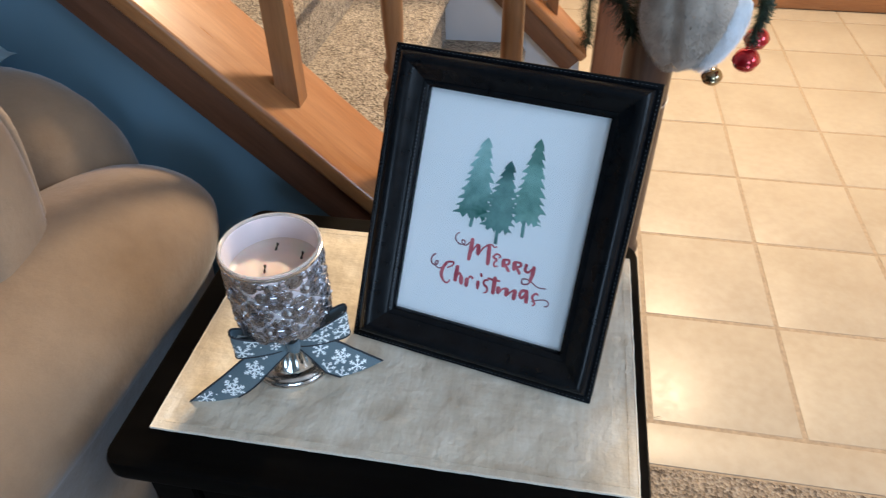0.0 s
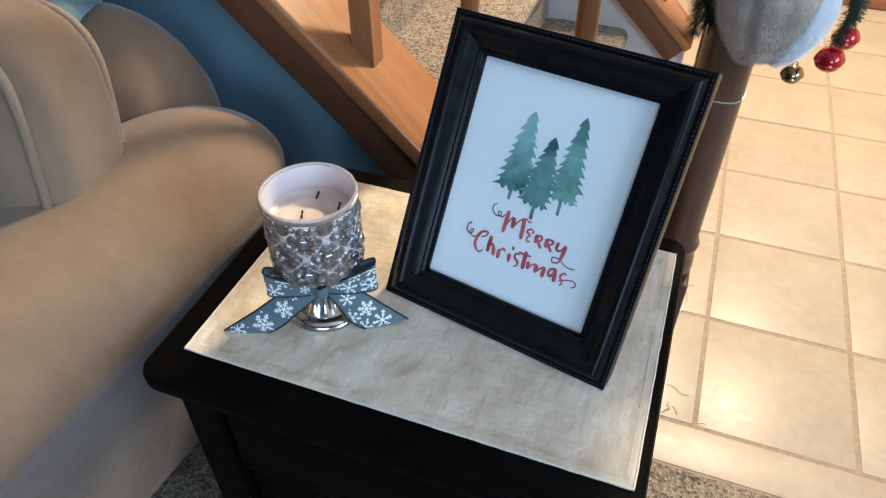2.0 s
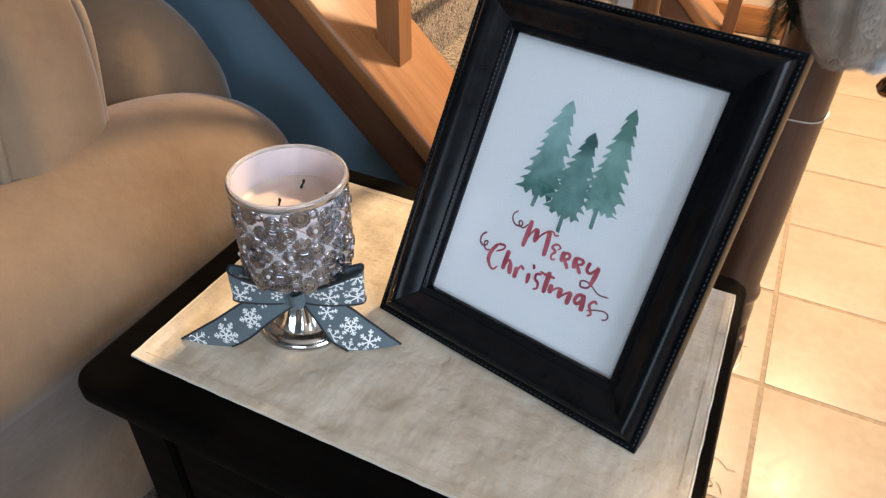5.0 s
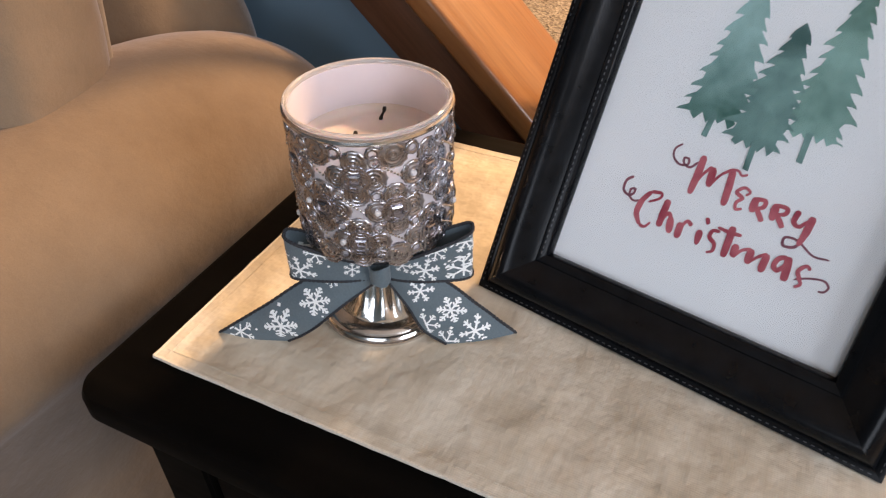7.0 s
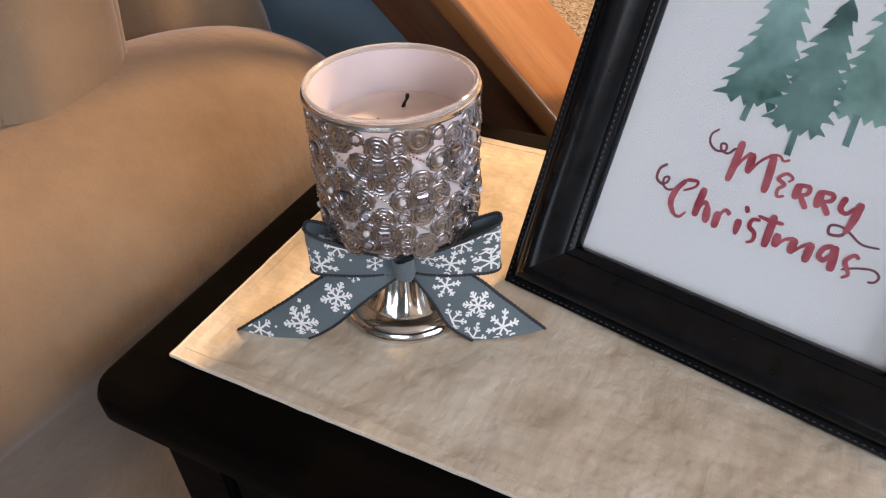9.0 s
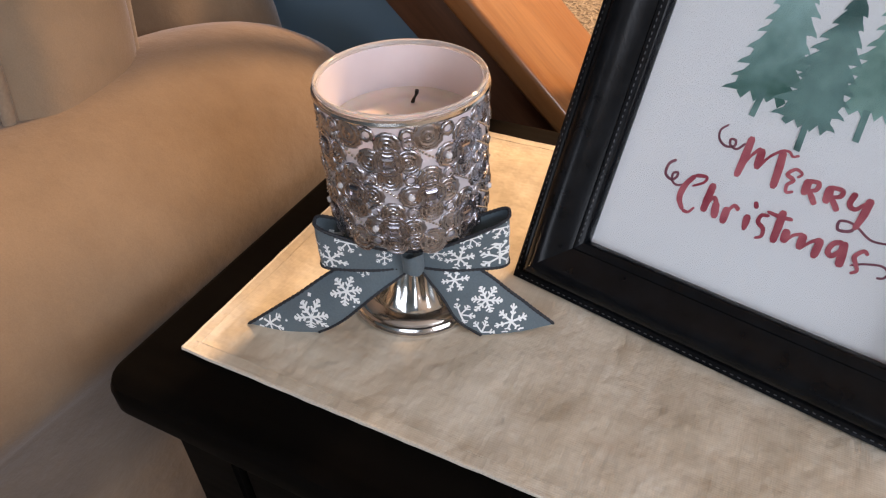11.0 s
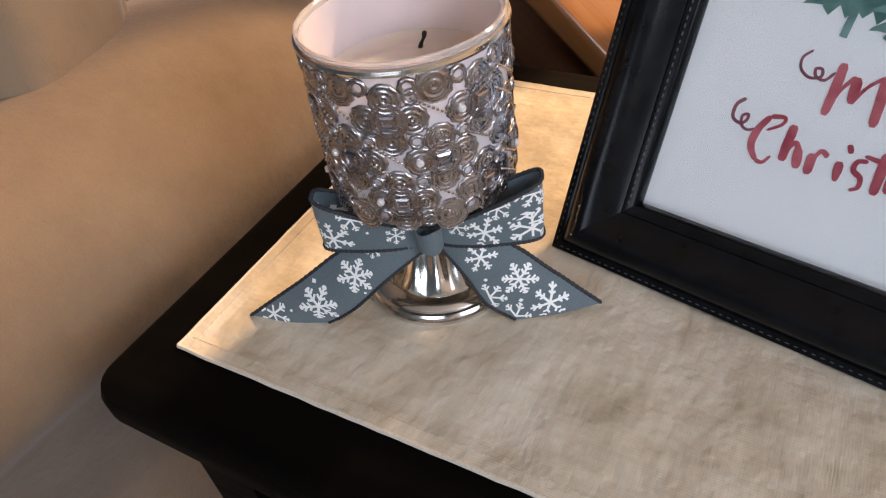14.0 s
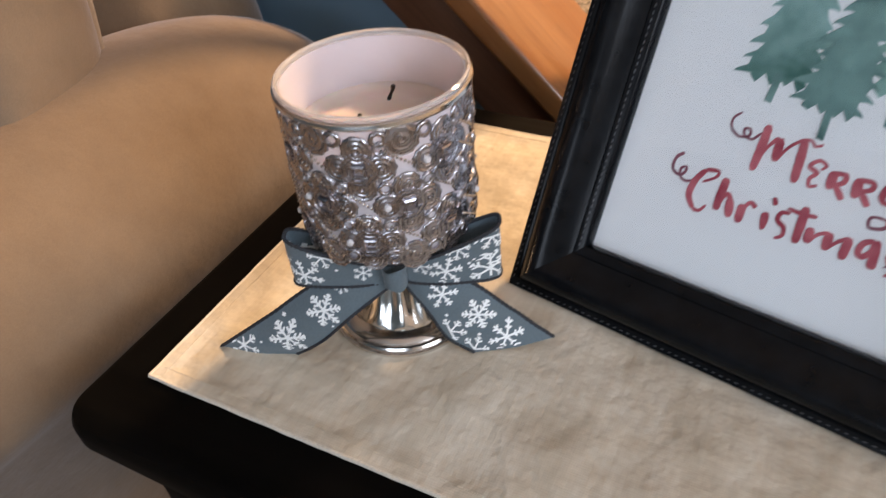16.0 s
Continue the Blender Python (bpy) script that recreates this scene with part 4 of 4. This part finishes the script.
def strip(name, edge_a, edge_b, flakes, n=40, bulge=0.0, label=""):
    """A ribbon between two edge curves, with printed flakes and a stitched black edge. flakes: along, across (0 to 1), size, style."""
    a, b = spline(edge_a, n), spline(edge_b, n)
    m = 8

    def at(u, v):
        x = min(max(u, 0), 1) * n
        i = min(int(x), n - 1)
        t = x - i
        p, q = a[i].lerp(a[i + 1], t), b[i].lerp(b[i + 1], t)
        d = (a[i + 1] - a[i] + b[i + 1] - b[i]).normalized()
        nrm = d.cross(q - p).normalized()
        return p.lerp(q, v) + nrm * (bulge * math.sin(math.pi * v) + 0.0006 * noise.noise((u * 9, v * 3, 2.2))), nrm

    bm = bmesh.new()
    for off in (0.00018, -0.00018):
        rows = [[bm.verts.new(at(i / n, j / m)[0] + at(i / n, j / m)[1] * off) for j in range(m + 1)] for i in range(n + 1)]
        for i in range(n):
            for j in range(m):
                bm.faces.new((rows[i][j], rows[i][j + 1], rows[i + 1][j + 1], rows[i + 1][j]))
    ob = new(name, finish(bm, name, RIBBON, True, 80))
    ob.parent = bow
    tagged(ob, label)
    for e in (0.012, 0.988):
        part("edging", tube([at(i / (2 * n), e)[0] for i in range(2 * n + 1)], 0.0011, 6, taper=lambda s: 1 + 0.25 * math.sin(s * 300)), EDGING, ob, "black stitched edging")
    if flakes:
        for u0, v0, size, style in flakes:
            fb = bmesh.new()
            size *= 0.9 if style == 3 else 0.80
            along, across = at(u0 + 0.01, v0)[0] - at(u0 - 0.01, v0)[0], at(u0, v0 + 0.05)[0] - at(u0, v0 - 0.05)[0]
            along, across = along / 0.02, across / 0.1
            e1 = along.normalized()
            lean = across.dot(e1)
            square = (across - e1 * lean).length
            spin = random.Random(u0 * 77 + v0).uniform(0, 1.0)
            for bx, by, hl, hw, an in [(x + c * l * math.cos(t) / 2, y + c * l * math.sin(t) / 2, l / 2 * 1.02, w, t) for x, y, l, w, t in snowflake(size, style) for c in (-1, 1)] if style < 3 else [(0, 0, size, size, 0)]:
                cs, sn = math.cos(spin), math.sin(spin)
                bx, by, an2 = bx * cs - by * sn, bx * sn + by * cs, an + spin
                for side_sign in (1, -1):
                    quad = []
                    for ex, ey in ((-1, -1), (1, -1), (1, 1), (-1, 1)):
                        x = bx + ex * hl * math.cos(an2) - ey * hw * math.sin(an2)
                        y = by + ex * hl * math.sin(an2) + ey * hw * math.cos(an2)
                        v = v0 + y / square
                        u = u0 + (x - y / square * lean) / along.length
                        if not (0.0 <= u <= 1.0 and 0.03 <= v <= 0.97):
                            quad = None
                            break
                        p, nn = at(u, v)
                        quad.append(p + nn * 0.0004 * side_sign)
                    if quad:
                        fb.faces.new([fb.verts.new(p) for p in quad])
            part("snowflake" if style < 3 else "dot", fb, FLAKE, ob, "white printed snowflake" if style < 3 else "white printed dot", smooth=False)
    return ob


K = Vector((-0.1945, 0.5015, 0.6180))       # the knot
strip("tail", [K + Vector((-0.004, 0, 0.008)), (-0.2350, 0.4850, 0.6130), (-0.2700, 0.4680, 0.5850), (-0.3040, 0.4530, 0.5582)],
      [K + Vector((0.0, 0.001, -0.007)), (-0.2140, 0.4830, 0.5945), (-0.2340, 0.4715, 0.5735), (-0.2530, 0.4670, 0.5582)],
      [(0.44, 0.55, 0.0140, 2), (0.74, 0.56, 0.0160, 2), (0.93, 0.22, 0.013, 1), (0.60, 0.15, 0.0014, 3), (0.86, 0.35, 0.0009, 3), (0.5, 0.9, 0.0008, 3), (0.27, 0.3, 0.006, 1)], bulge=0.003, label="ribbon tail lying towards the table corner")
strip("tail", [K + Vector((0.001, 0.002, -0.006)), (-0.1775, 0.5030, 0.5920), (-0.1665, 0.5050, 0.5710), (-0.1525, 0.5110, 0.5582)],
      [K + Vector((0.005, 0.004, 0.008)), (-0.1600, 0.5200, 0.6100), (-0.1360, 0.5310, 0.5850), (-0.1110, 0.5420, 0.5582)],
      [(0.30, 0.50, 0.0115, 0), (0.58, 0.62, 0.0135, 2), (0.60, 0.12, 0.0115, 1), (0.86, 0.58, 0.0145, 0), (0.93, 0.08, 0.011, 1), (0.45, 0.25, 0.0010, 3), (0.74, 0.38, 0.0012, 3)], bulge=0.003, label="ribbon tail lying towards the frame")
U, Nn = Vector((0.907, 0.42, 0)), Vector((0.42, -0.907, 0))


def loop(sgn, tip_low, tip_high, flakes, label):
    def row(dz):
        up = dz
        pts = []
        for f, fwd, g in ((0.0, 0.0, 0.0), (0.30, 0.004, 0.25), (0.65, 0.004, 0.62), (0.95, 0.001, 0.95), (1.0, -0.005, 1.0), (0.94, -0.011, 0.98), (0.6, -0.012, 0.6), (0.3, -0.008, 0.25)):
            lo, hi = (-0.006 + (tip_low - K.z + 0.006) * g), (0.006 + (tip_high - K.z - 0.006) * g)
            pts.append(K + U * sgn * 0.060 * f + Nn * fwd + Vector((0, 0, hi if up else lo)))
        return pts
    strip("loop", row(True) if sgn < 0 else row(False), row(False) if sgn < 0 else row(True), flakes, n=56, label=label)


loop(-1, 0.612, 0.645, [(0.14, 0.4, 0.007, 1), (0.38, 0.72, 0.0135, 0), (0.29, 0.10, 0.010, 1), (0.24, 0.4, 0.0009, 3), (0.33, 0.35, 0.0009, 3), (0.62, 0.5, 0.012, 0)], "folded ribbon loop")
loop(1, 0.612, 0.650, [(0.22, 0.42, 0.0125, 0), (0.40, 0.25, 0.0135, 1), (0.41, 0.88, 0.011, 0), (0.27, 0.92, 0.009, 1), (0.31, 0.5, 0.0009, 3), (0.12, 0.8, 0.008, 1), (0.56, 0.5, 0.013, 0)], "folded ribbon loop")
kn = bmesh.new()
rings = []
for k in range(9):
    a = math.pi * k / 8
    c = K - U * 0.0070 * math.cos(a) + Nn * (0.003 + 0.0075 * math.sin(a)) + Vector((0, 0, 0.0015))
    w = 0.0072 + 0.0010 * math.cos(a * 3)
    rings.append([c + Vector((0, 0, w)), c + Vector((0, 0, w * 0.4)) + Nn * 0.0008, c - Vector((0, 0, w * 0.3)) - Nn * 0.0006, c - Vector((0, 0, w))])
loft(rings, cap=False, close=False, bm=kn)
part("knot", kn, RIBBON, bow, "wrapped ribbon knot")
band = bmesh.new()
loft([[CC + Vector((0.0178 * math.cos(a), 0.0178 * math.sin(a), z)) for a in [2 * math.pi * k / 24 for k in range(24)]] for z in (0.052, 0.058, 0.064)], cap=False, bm=band)
part("band", band, RIBBON, bow)
# ---------------------------------------------------------------- sofa
sofa = thing("sofa", "tan suede sofa with rolled arms and piped back cushions", "sofa", pose(0, 0, 0))


def arm_mesh(cx, sgn):
    bm = bmesh.new()
    rings = []
    ny = 46
    for k in range(ny + 1):
        f = k / ny
        y = -0.30 + 1.150 * f
        e0, e1 = (y + 0.30) / 0.09, (0.850 - y) / 0.24
        s = 1.0
        for e in (e0, e1):
            if e < 1:
                s *= math.sqrt(max(0.0, 1 - (1 - e) ** 2)) * 0.85 + 0.15
        ring = []
        prof = []
        for a in range(25):
            t = radians(-18 + 216 * a / 24)
            prof.append((0.146 * math.cos(t), 0.123 * math.sin(t)))
        prof += [(-0.108, -0.075), (-0.105, -0.30), (-0.105, -0.42), (0.044, -0.42), (0.062, -0.30), (0.096, -0.085)]
        for px, pz in prof:
            wob = 1 + 0.018 * noise.noise((px * 9 + 3, y * 7, pz * 9))
            zz = pz * (s if pz > 0 else 1)
            ring.append(Vector((cx + sgn * (0.11 * (y - 0.42) - 0.0165) + sgn * px * (0.25 + 0.75 * s) * wob, y, 0.520 + 0.05 * (y - 0.62) + zz * wob)))
        rings.append(ring)
    return loft(rings, bm=bm)


part("arm", arm_mesh(-0.566, 1), SUEDE, sofa, angle=80)
part("arm", arm_mesh(-2.38, -1), SUEDE, sofa, angle=80)


def roll(x0, x1, y0, y1, z0, z1, nx=60, e=0.16, amp=0.02):
    """An upholstered bar along x with rounded top and ends."""
    bm = bmesh.new()
    rings = []
    for k in range(nx + 1):
        x = x0 + (x1 - x0) * k / nx
        s = 1.0
        for d in ((x - x0) / e, (x1 - x) / e):
            if d < 1:
                s = min(s, math.sqrt(max(0.0, 1 - (1 - d) ** 2)) * 0.9 + 0.1)
        ring = []
        cy, ry, rz = (y0 + y1) / 2, (y1 - y0) / 2, 0.13
        for a in range(19):
            t = math.pi * a / 18
            ring.append((cy + ry * math.cos(t) * (0.6 + 0.4 * s), z1 - rz + rz * math.sin(t) - (1 - s) * 0.17))
        ring += [(y0, z0), (y1, z0)]
        rings.append([Vector((x, y + amp * 0.3 * noise.noise((x * 6, y * 9, z * 8)), z + amp * noise.noise((x * 5, y * 5, z * 3 + 2)))) for y, z in ring])
    return loft(rings, bm=bm)


part("back", roll(-2.40, -0.575, 0.700, 0.910, 0.10, 0.738), SUEDE, sofa, angle=80)
part("base", box(-2.40, -0.60, -0.24, 0.72, 0.085, 0.30, bevel=0.02, seg=3), SUEDE, sofa)
for x in (-0.62, -2.36):
    for y in (-0.18, 0.74):
        part("foot", lathe([(0, 0), (0.022, 0), (0.032, 0.03), (0.03, 0.088), (0, 0.088)], 20), NEWEL, sofa, "dark wooden bun foot", m=pose(x, y, 0.0))


def pillow(w, d, h, p=4.0, n=36, puff=0.012):
    """A boxed cushion, centred; returns the mesh and its edge as a function."""
    bm = bmesh.new()
    rows = []
    m = 28
    for i in range(m + 1):
        t = -math.pi / 2 + math.pi * i / m
        row = []
        for k in range(n * 2):
            a = 2 * math.pi * k / (n * 2)
            ca, sa = math.cos(a), math.sin(a)
            q = (abs(ca) ** p + abs(sa) ** p) ** (-1 / p)
            st = math.copysign(abs(math.sin(t)) ** 0.62, math.sin(t))
            ct = abs(math.cos(t)) ** 0.30
            x, z = w / 2 * q * ca * ct, h / 2 * q * sa * ct
            y = d / 2 * st
            wob = 0.006 * noise.noise((x * 8, y * 9, z * 8))
            row.append(Vector((x, y + puff * st * (1 - (2 * x / w) ** 2) * (1 - (2 * z / h) ** 2), z)) + Vector((wob, wob, wob)))
        rows.append(row)
    loft(rows, bm=bm)

    def edge(side_y):
        out = []
        for k in range(97):
            a = 2 * math.pi * k / 96
            ca, sa = math.cos(a), math.sin(a)
            q = (abs(ca) ** p + abs(sa) ** p) ** (-1 / p)
            sn = min(1.0, abs(2 * side_y / d) ** (1 / 0.62))
            k = math.sqrt(1 - sn * sn) ** 0.30 * 1.014
            out.append(Vector((w / 2 * q * ca * k, side_y, h / 2 * q * sa * k)))
        return out
    return bm, edge


for cx, w in ((-0.864, 0.655), (-1.54, 0.66), (-2.08, 0.42)):
    bm, edge = pillow(w, 0.165, 0.43, 6.0)
    c = part("back_cushion", bm, SUEDE, sofa, "tan suede back cushion with corded edges", m=pose(cx, 0.565, 0.634, -9, 0, 0), angle=80)
    for sy in (-0.066, 0.066):
        part("piping", tube(edge(sy), 0.0060, 10), PIPING, c, "corded tan piping")
for cx in (-0.98, -1.94):
    bm, edge = pillow(0.93, 0.16, 0.78)
    c = part("seat_cushion", bm, SUEDE, sofa, m=pose(cx, 0.12, 0.365, 90, 0, 0), angle=80)
    part("piping", tube(edge(-0.062), 0.0055, 8), PIPING, c, "corded tan piping")

# folded fleece over the sofa's back
bl = bmesh.new()
rows = []
for i in range(49):
    u = i / 48
    x = -1.45 + 0.800 * u
    row = []
    for j in range(21):
        v = j / 20
        if v < 0.35:
            y, z = 0.665 - 0.01 * v, 0.65 + 0.098 * v / 0.35
        else:
            t = (v - 0.35) / 0.65
            y, z = 0.662 + 0.25 * t, 0.745 + 0.026 * math.sin(math.pi * t)
        f = 0.018 * noise.noise((x * 11, v * 3, 0.7)) + 0.010 * math.sin(x * 55 + 3 * v)
        row.append(Vector((x - 0.16 * u * max(0.0, v - 0.35), y - abs(f) * 0.4, z - 0.014 + f)))
    rows.append(row)
loft(rows, cap=False, close=False, bm=bl)
bmesh.ops.solidify(bl, geom=bl.faces[:], thickness=0.010)
tagged(part("throw_blanket", bl, BLANKET, angle=80), "pale blue fleece throw folded over the sofa back", "blanket")

# ---------------------------------------------------------------- ornaments on the newel
orn = thing("plush_ornament", "grey and white plush bag ornament hung on the newel post", "ornament", pose(0.196, 0.898, 0.846))


def plush(rx, ry, rz, seam, seed, hair, count):
    bm = bmesh.new()
    n, m = 56, 40
    rows = []
    for i in range(1, m):
        t = -math.pi / 2 + math.pi * i / m
        row = []
        for k in range(n):
            a = 2 * math.pi * k / n
            d = Vector((math.cos(t) * math.cos(a), math.cos(t) * math.sin(a), math.sin(t)))
            s = 1 + 0.05 * noise.noise(d * 2.2 + Vector((seed, 0, 0))) + 0.02 * noise.noise(d * 7)
            if seam:
                s -= 0.13 * math.exp(-((d.x + 0.36 + 0.22 * d.z) / 0.11) ** 2) + 0.06 * math.exp(-((d.x - 0.38 + 0.10 * d.z) / 0.10) ** 2)
            row.append(Vector((d.x * rx * s, d.y * ry * s, d.z * rz * s)))
        rows.append(row)
    loft(rows, bm=bm)
    rng = random.Random(seed)
    for _ in range(count):
        d = Vector((rng.gauss(0, 1), rng.gauss(0, 1), rng.gauss(0, 1))).normalized()
        s = 1 + 0.05 * noise.noise(d * 2.2 + Vector((seed, 0, 0)))
        p = Vector((d.x * rx, d.y * ry, d.z * rz)) * (s - 0.01)
        q = p + (d * 0.6 + Vector((rng.uniform(-0.5, 0.5), rng.uniform(-0.5, 0.5), -0.6))) * hair
        w = d.orthogonal().normalized() * 0.00028
        bm.faces.new([bm.verts.new(p - w), bm.verts.new(p + w), bm.verts.new(q)])
    return bm


part("plush_bag", plush(0.054, 0.046, 0.080, True, 3, 0.0045, 16000), PLUSH, orn, "grey plush bag with a seam", angle=70)
part("fur_trim", plush(0.021, 0.020, 0.050, False, 9, 0.006, 9000), WHITE_FUR, orn, "white fluffy trim", m=pose(0.044, -0.004, -0.030, 0, 24, 0), angle=70)
part("hanger", tube([(0, 0.02, 0.07), (0, 0.05, 0.12), (0, 0.062, 0.17)], 0.002, 6), WIRE, orn)


def bell(name, mat, p, r, label, top):
    ob = thing(name, label, "bell", pose(*p, 8, -6, 20), "jingle bells")
    bm = bmesh.new()
    n, m = 32, 20
    rows = []
    for i in range(1, m):
        t = -math.pi / 2 + math.pi * i / m
        row = []
        for k in range(n):
            a = 2 * math.pi * k / n
            rr = r * math.cos(t) * (1 + 0.03 * math.cos(4 * a) * math.cos(t))
            z = r * 0.92 * math.sin(t)
            if abs(t) < 0.09:
                rr *= 1.06
            row.append(Vector((rr * math.cos(a), rr * math.sin(a), z)))
        rows.append(row)
    part("shell", loft(rows, bm=bm), mat, ob, angle=50)
    sl = bmesh.new()
    for a in (0, 90):
        s = bmesh.new()
        box(-r * 0.42, r * 0.42, -r * 0.06, r * 0.06, -r * 0.935, -r * 0.70, bevel=r * 0.04, bm=s)
        bmesh.ops.rotate(s, verts=s.verts, cent=(0, 0, 0), matrix=Matrix.Rotation(radians(a), 3, "Z"))
        me = bpy.data.meshes.new("slot")
        s.to_mesh(me)
        s.free()
        sl.from_mesh(me)
        bpy.data.meshes.remove(me)
    part("slot", sl, DARK, ob)
    loopm = bmesh.new()
    tube([(r * 0.25 * math.cos(a), 0, r * 0.92 + r * 0.2 + r * 0.25 * math.sin(a)) for a in [2 * math.pi * k / 16 for k in range(17)]], r * 0.06, 6, bm=loopm)
    part("ring", loopm, mat, ob)
    return ob


bell("jingle_bell", GOLD_BELL, (0.2500, 0.9300, 0.7420), 0.0130, "tarnished gold jingle bell hanging under the plush ornament", 0.8)
bell("jingle_bell", RED_BELL, (0.2790, 0.9020, 0.7800), 0.0160, "shiny red jingle bell on a fir sprig", 0.85)
bell("jingle_bell", RED_BELL, (0.2930, 0.9350, 0.7940), 0.0150, "shiny red jingle bell on a fir sprig", 0.85)


def needles(path, count, reach, seed):
    rng = random.Random(seed)
    bm = tube(path, 0.0022, 6)
    for _ in range(count):
        f = rng.random() * (len(path) - 1)
        i = min(int(f), len(path) - 2)
        p = Vector(path[i]).lerp(Vector(path[i + 1]), f - i)
        d = (Vector(path[i + 1]) - Vector(path[i])).normalized()
        o = Vector((rng.gauss(0, 1), rng.gauss(0, 1), rng.gauss(0, 1)))
        o = (o - d * o.dot(d)).normalized()
        q = p + (o * 0.85 + d * rng.uniform(-0.1, 0.8)).normalized() * reach * rng.uniform(0.7, 1.1)
        w = d.cross(o) * 0.0008
        bm.faces.new([bm.verts.new(p - w), bm.verts.new(p + w), bm.verts.new(q + w * 0.4), bm.verts.new(q - w * 0.4)])
    return bm


gar = thing("fir_garland", "dark green artificial fir garland wound round the newel post", "garland")
part("strand", needles(spline([(0.215, 0.935, 1.06), (0.150, 0.925, 1.00), (0.105, 0.945, 0.93), (0.118, 0.935, 0.85), (0.140, 0.925, 0.795)], 40), 2600, 0.026, 2), NEEDLE, gar, angle=80)
part("strand", needles(spline([(0.215, 0.935, 1.06), (0.225, 1.06, 0.99), (0.150, 1.06, 0.93), (0.105, 0.99, 0.88), (0.110, 0.95, 0.83)], 40), 1800, 0.024, 3), NEEDLE, gar, angle=80)
spr = thing("fir_sprig", "short dark green fir sprig holding red bells", "sprig")
part("twig", needles(spline([(0.235, 0.930, 0.960), (0.270, 0.912, 0.900), (0.282, 0.905, 0.850), (0.280, 0.902, 0.800)], 30), 1100, 0.012, 4), NEEDLE, spr, angle=80)
part("twig", needles(spline([(0.282, 0.905, 0.860), (0.291, 0.922, 0.840), (0.293, 0.934, 0.812)], 20), 500, 0.011, 5), NEEDLE, spr, angle=80)
far = thing("fir_garland", "dark green artificial fir garland on the far newel post", "garland")
part("strand", needles(spline([(0.150, 2.22, 1.00), (0.125, 2.20, 0.70), (0.120, 2.19, 0.52), (0.124, 2.19, 0.36), (0.132, 2.20, 0.22)], 48), 3000, 0.036, 6), NEEDLE, far, angle=80)

# thin wire tied round the newel
def tie(z, h):
    pts = [(0.174 + h * math.cos(a), 0.992 + h * math.sin(a), z + 0.004 * math.sin(a) + 0.002 * math.sin(3 * a)) for a in [2 * math.pi * k / 32 for k in range(33)]]
    return tube(pts, 0.0011, 6)


for z, h in ((0.676, 0.0368), (0.268, 0.0490)):
    tagged(part("wire_tie", tie(z, h), WIRE), "thin pale wire tied round the newel post", "wire", "wire ties")

# needles fallen from the garland on the tiles
rng = random.Random(12)
for x, y, turn, long in ((0.250, 1.319, 20, 0.034), (0.262, 1.010, -15, 0.045), (0.240, 0.951, 30, 0.026), (0.250, 0.962, 80, 0.020), (0.262, 0.957, -60, 0.022), (0.316, 0.942, 5, 0.016)):
    a, b = rng.uniform(-0.006, 0.006), rng.uniform(-0.008, 0.008)
    bm = tube(spline([(-long / 2, 0, 0.0012), (-long / 6, a, 0.0020), (long / 5, b, 0.0016), (long / 2, b * 0.3, 0.0012)], 12), 0.00045, 5)
    tagged(part("fir_needle", bm, NEEDLE, m=pose(x, y, 0.0002, 0, 0, turn)), "curled dark fir needle fallen on the tiles", "fir needle", "fallen fir needles")
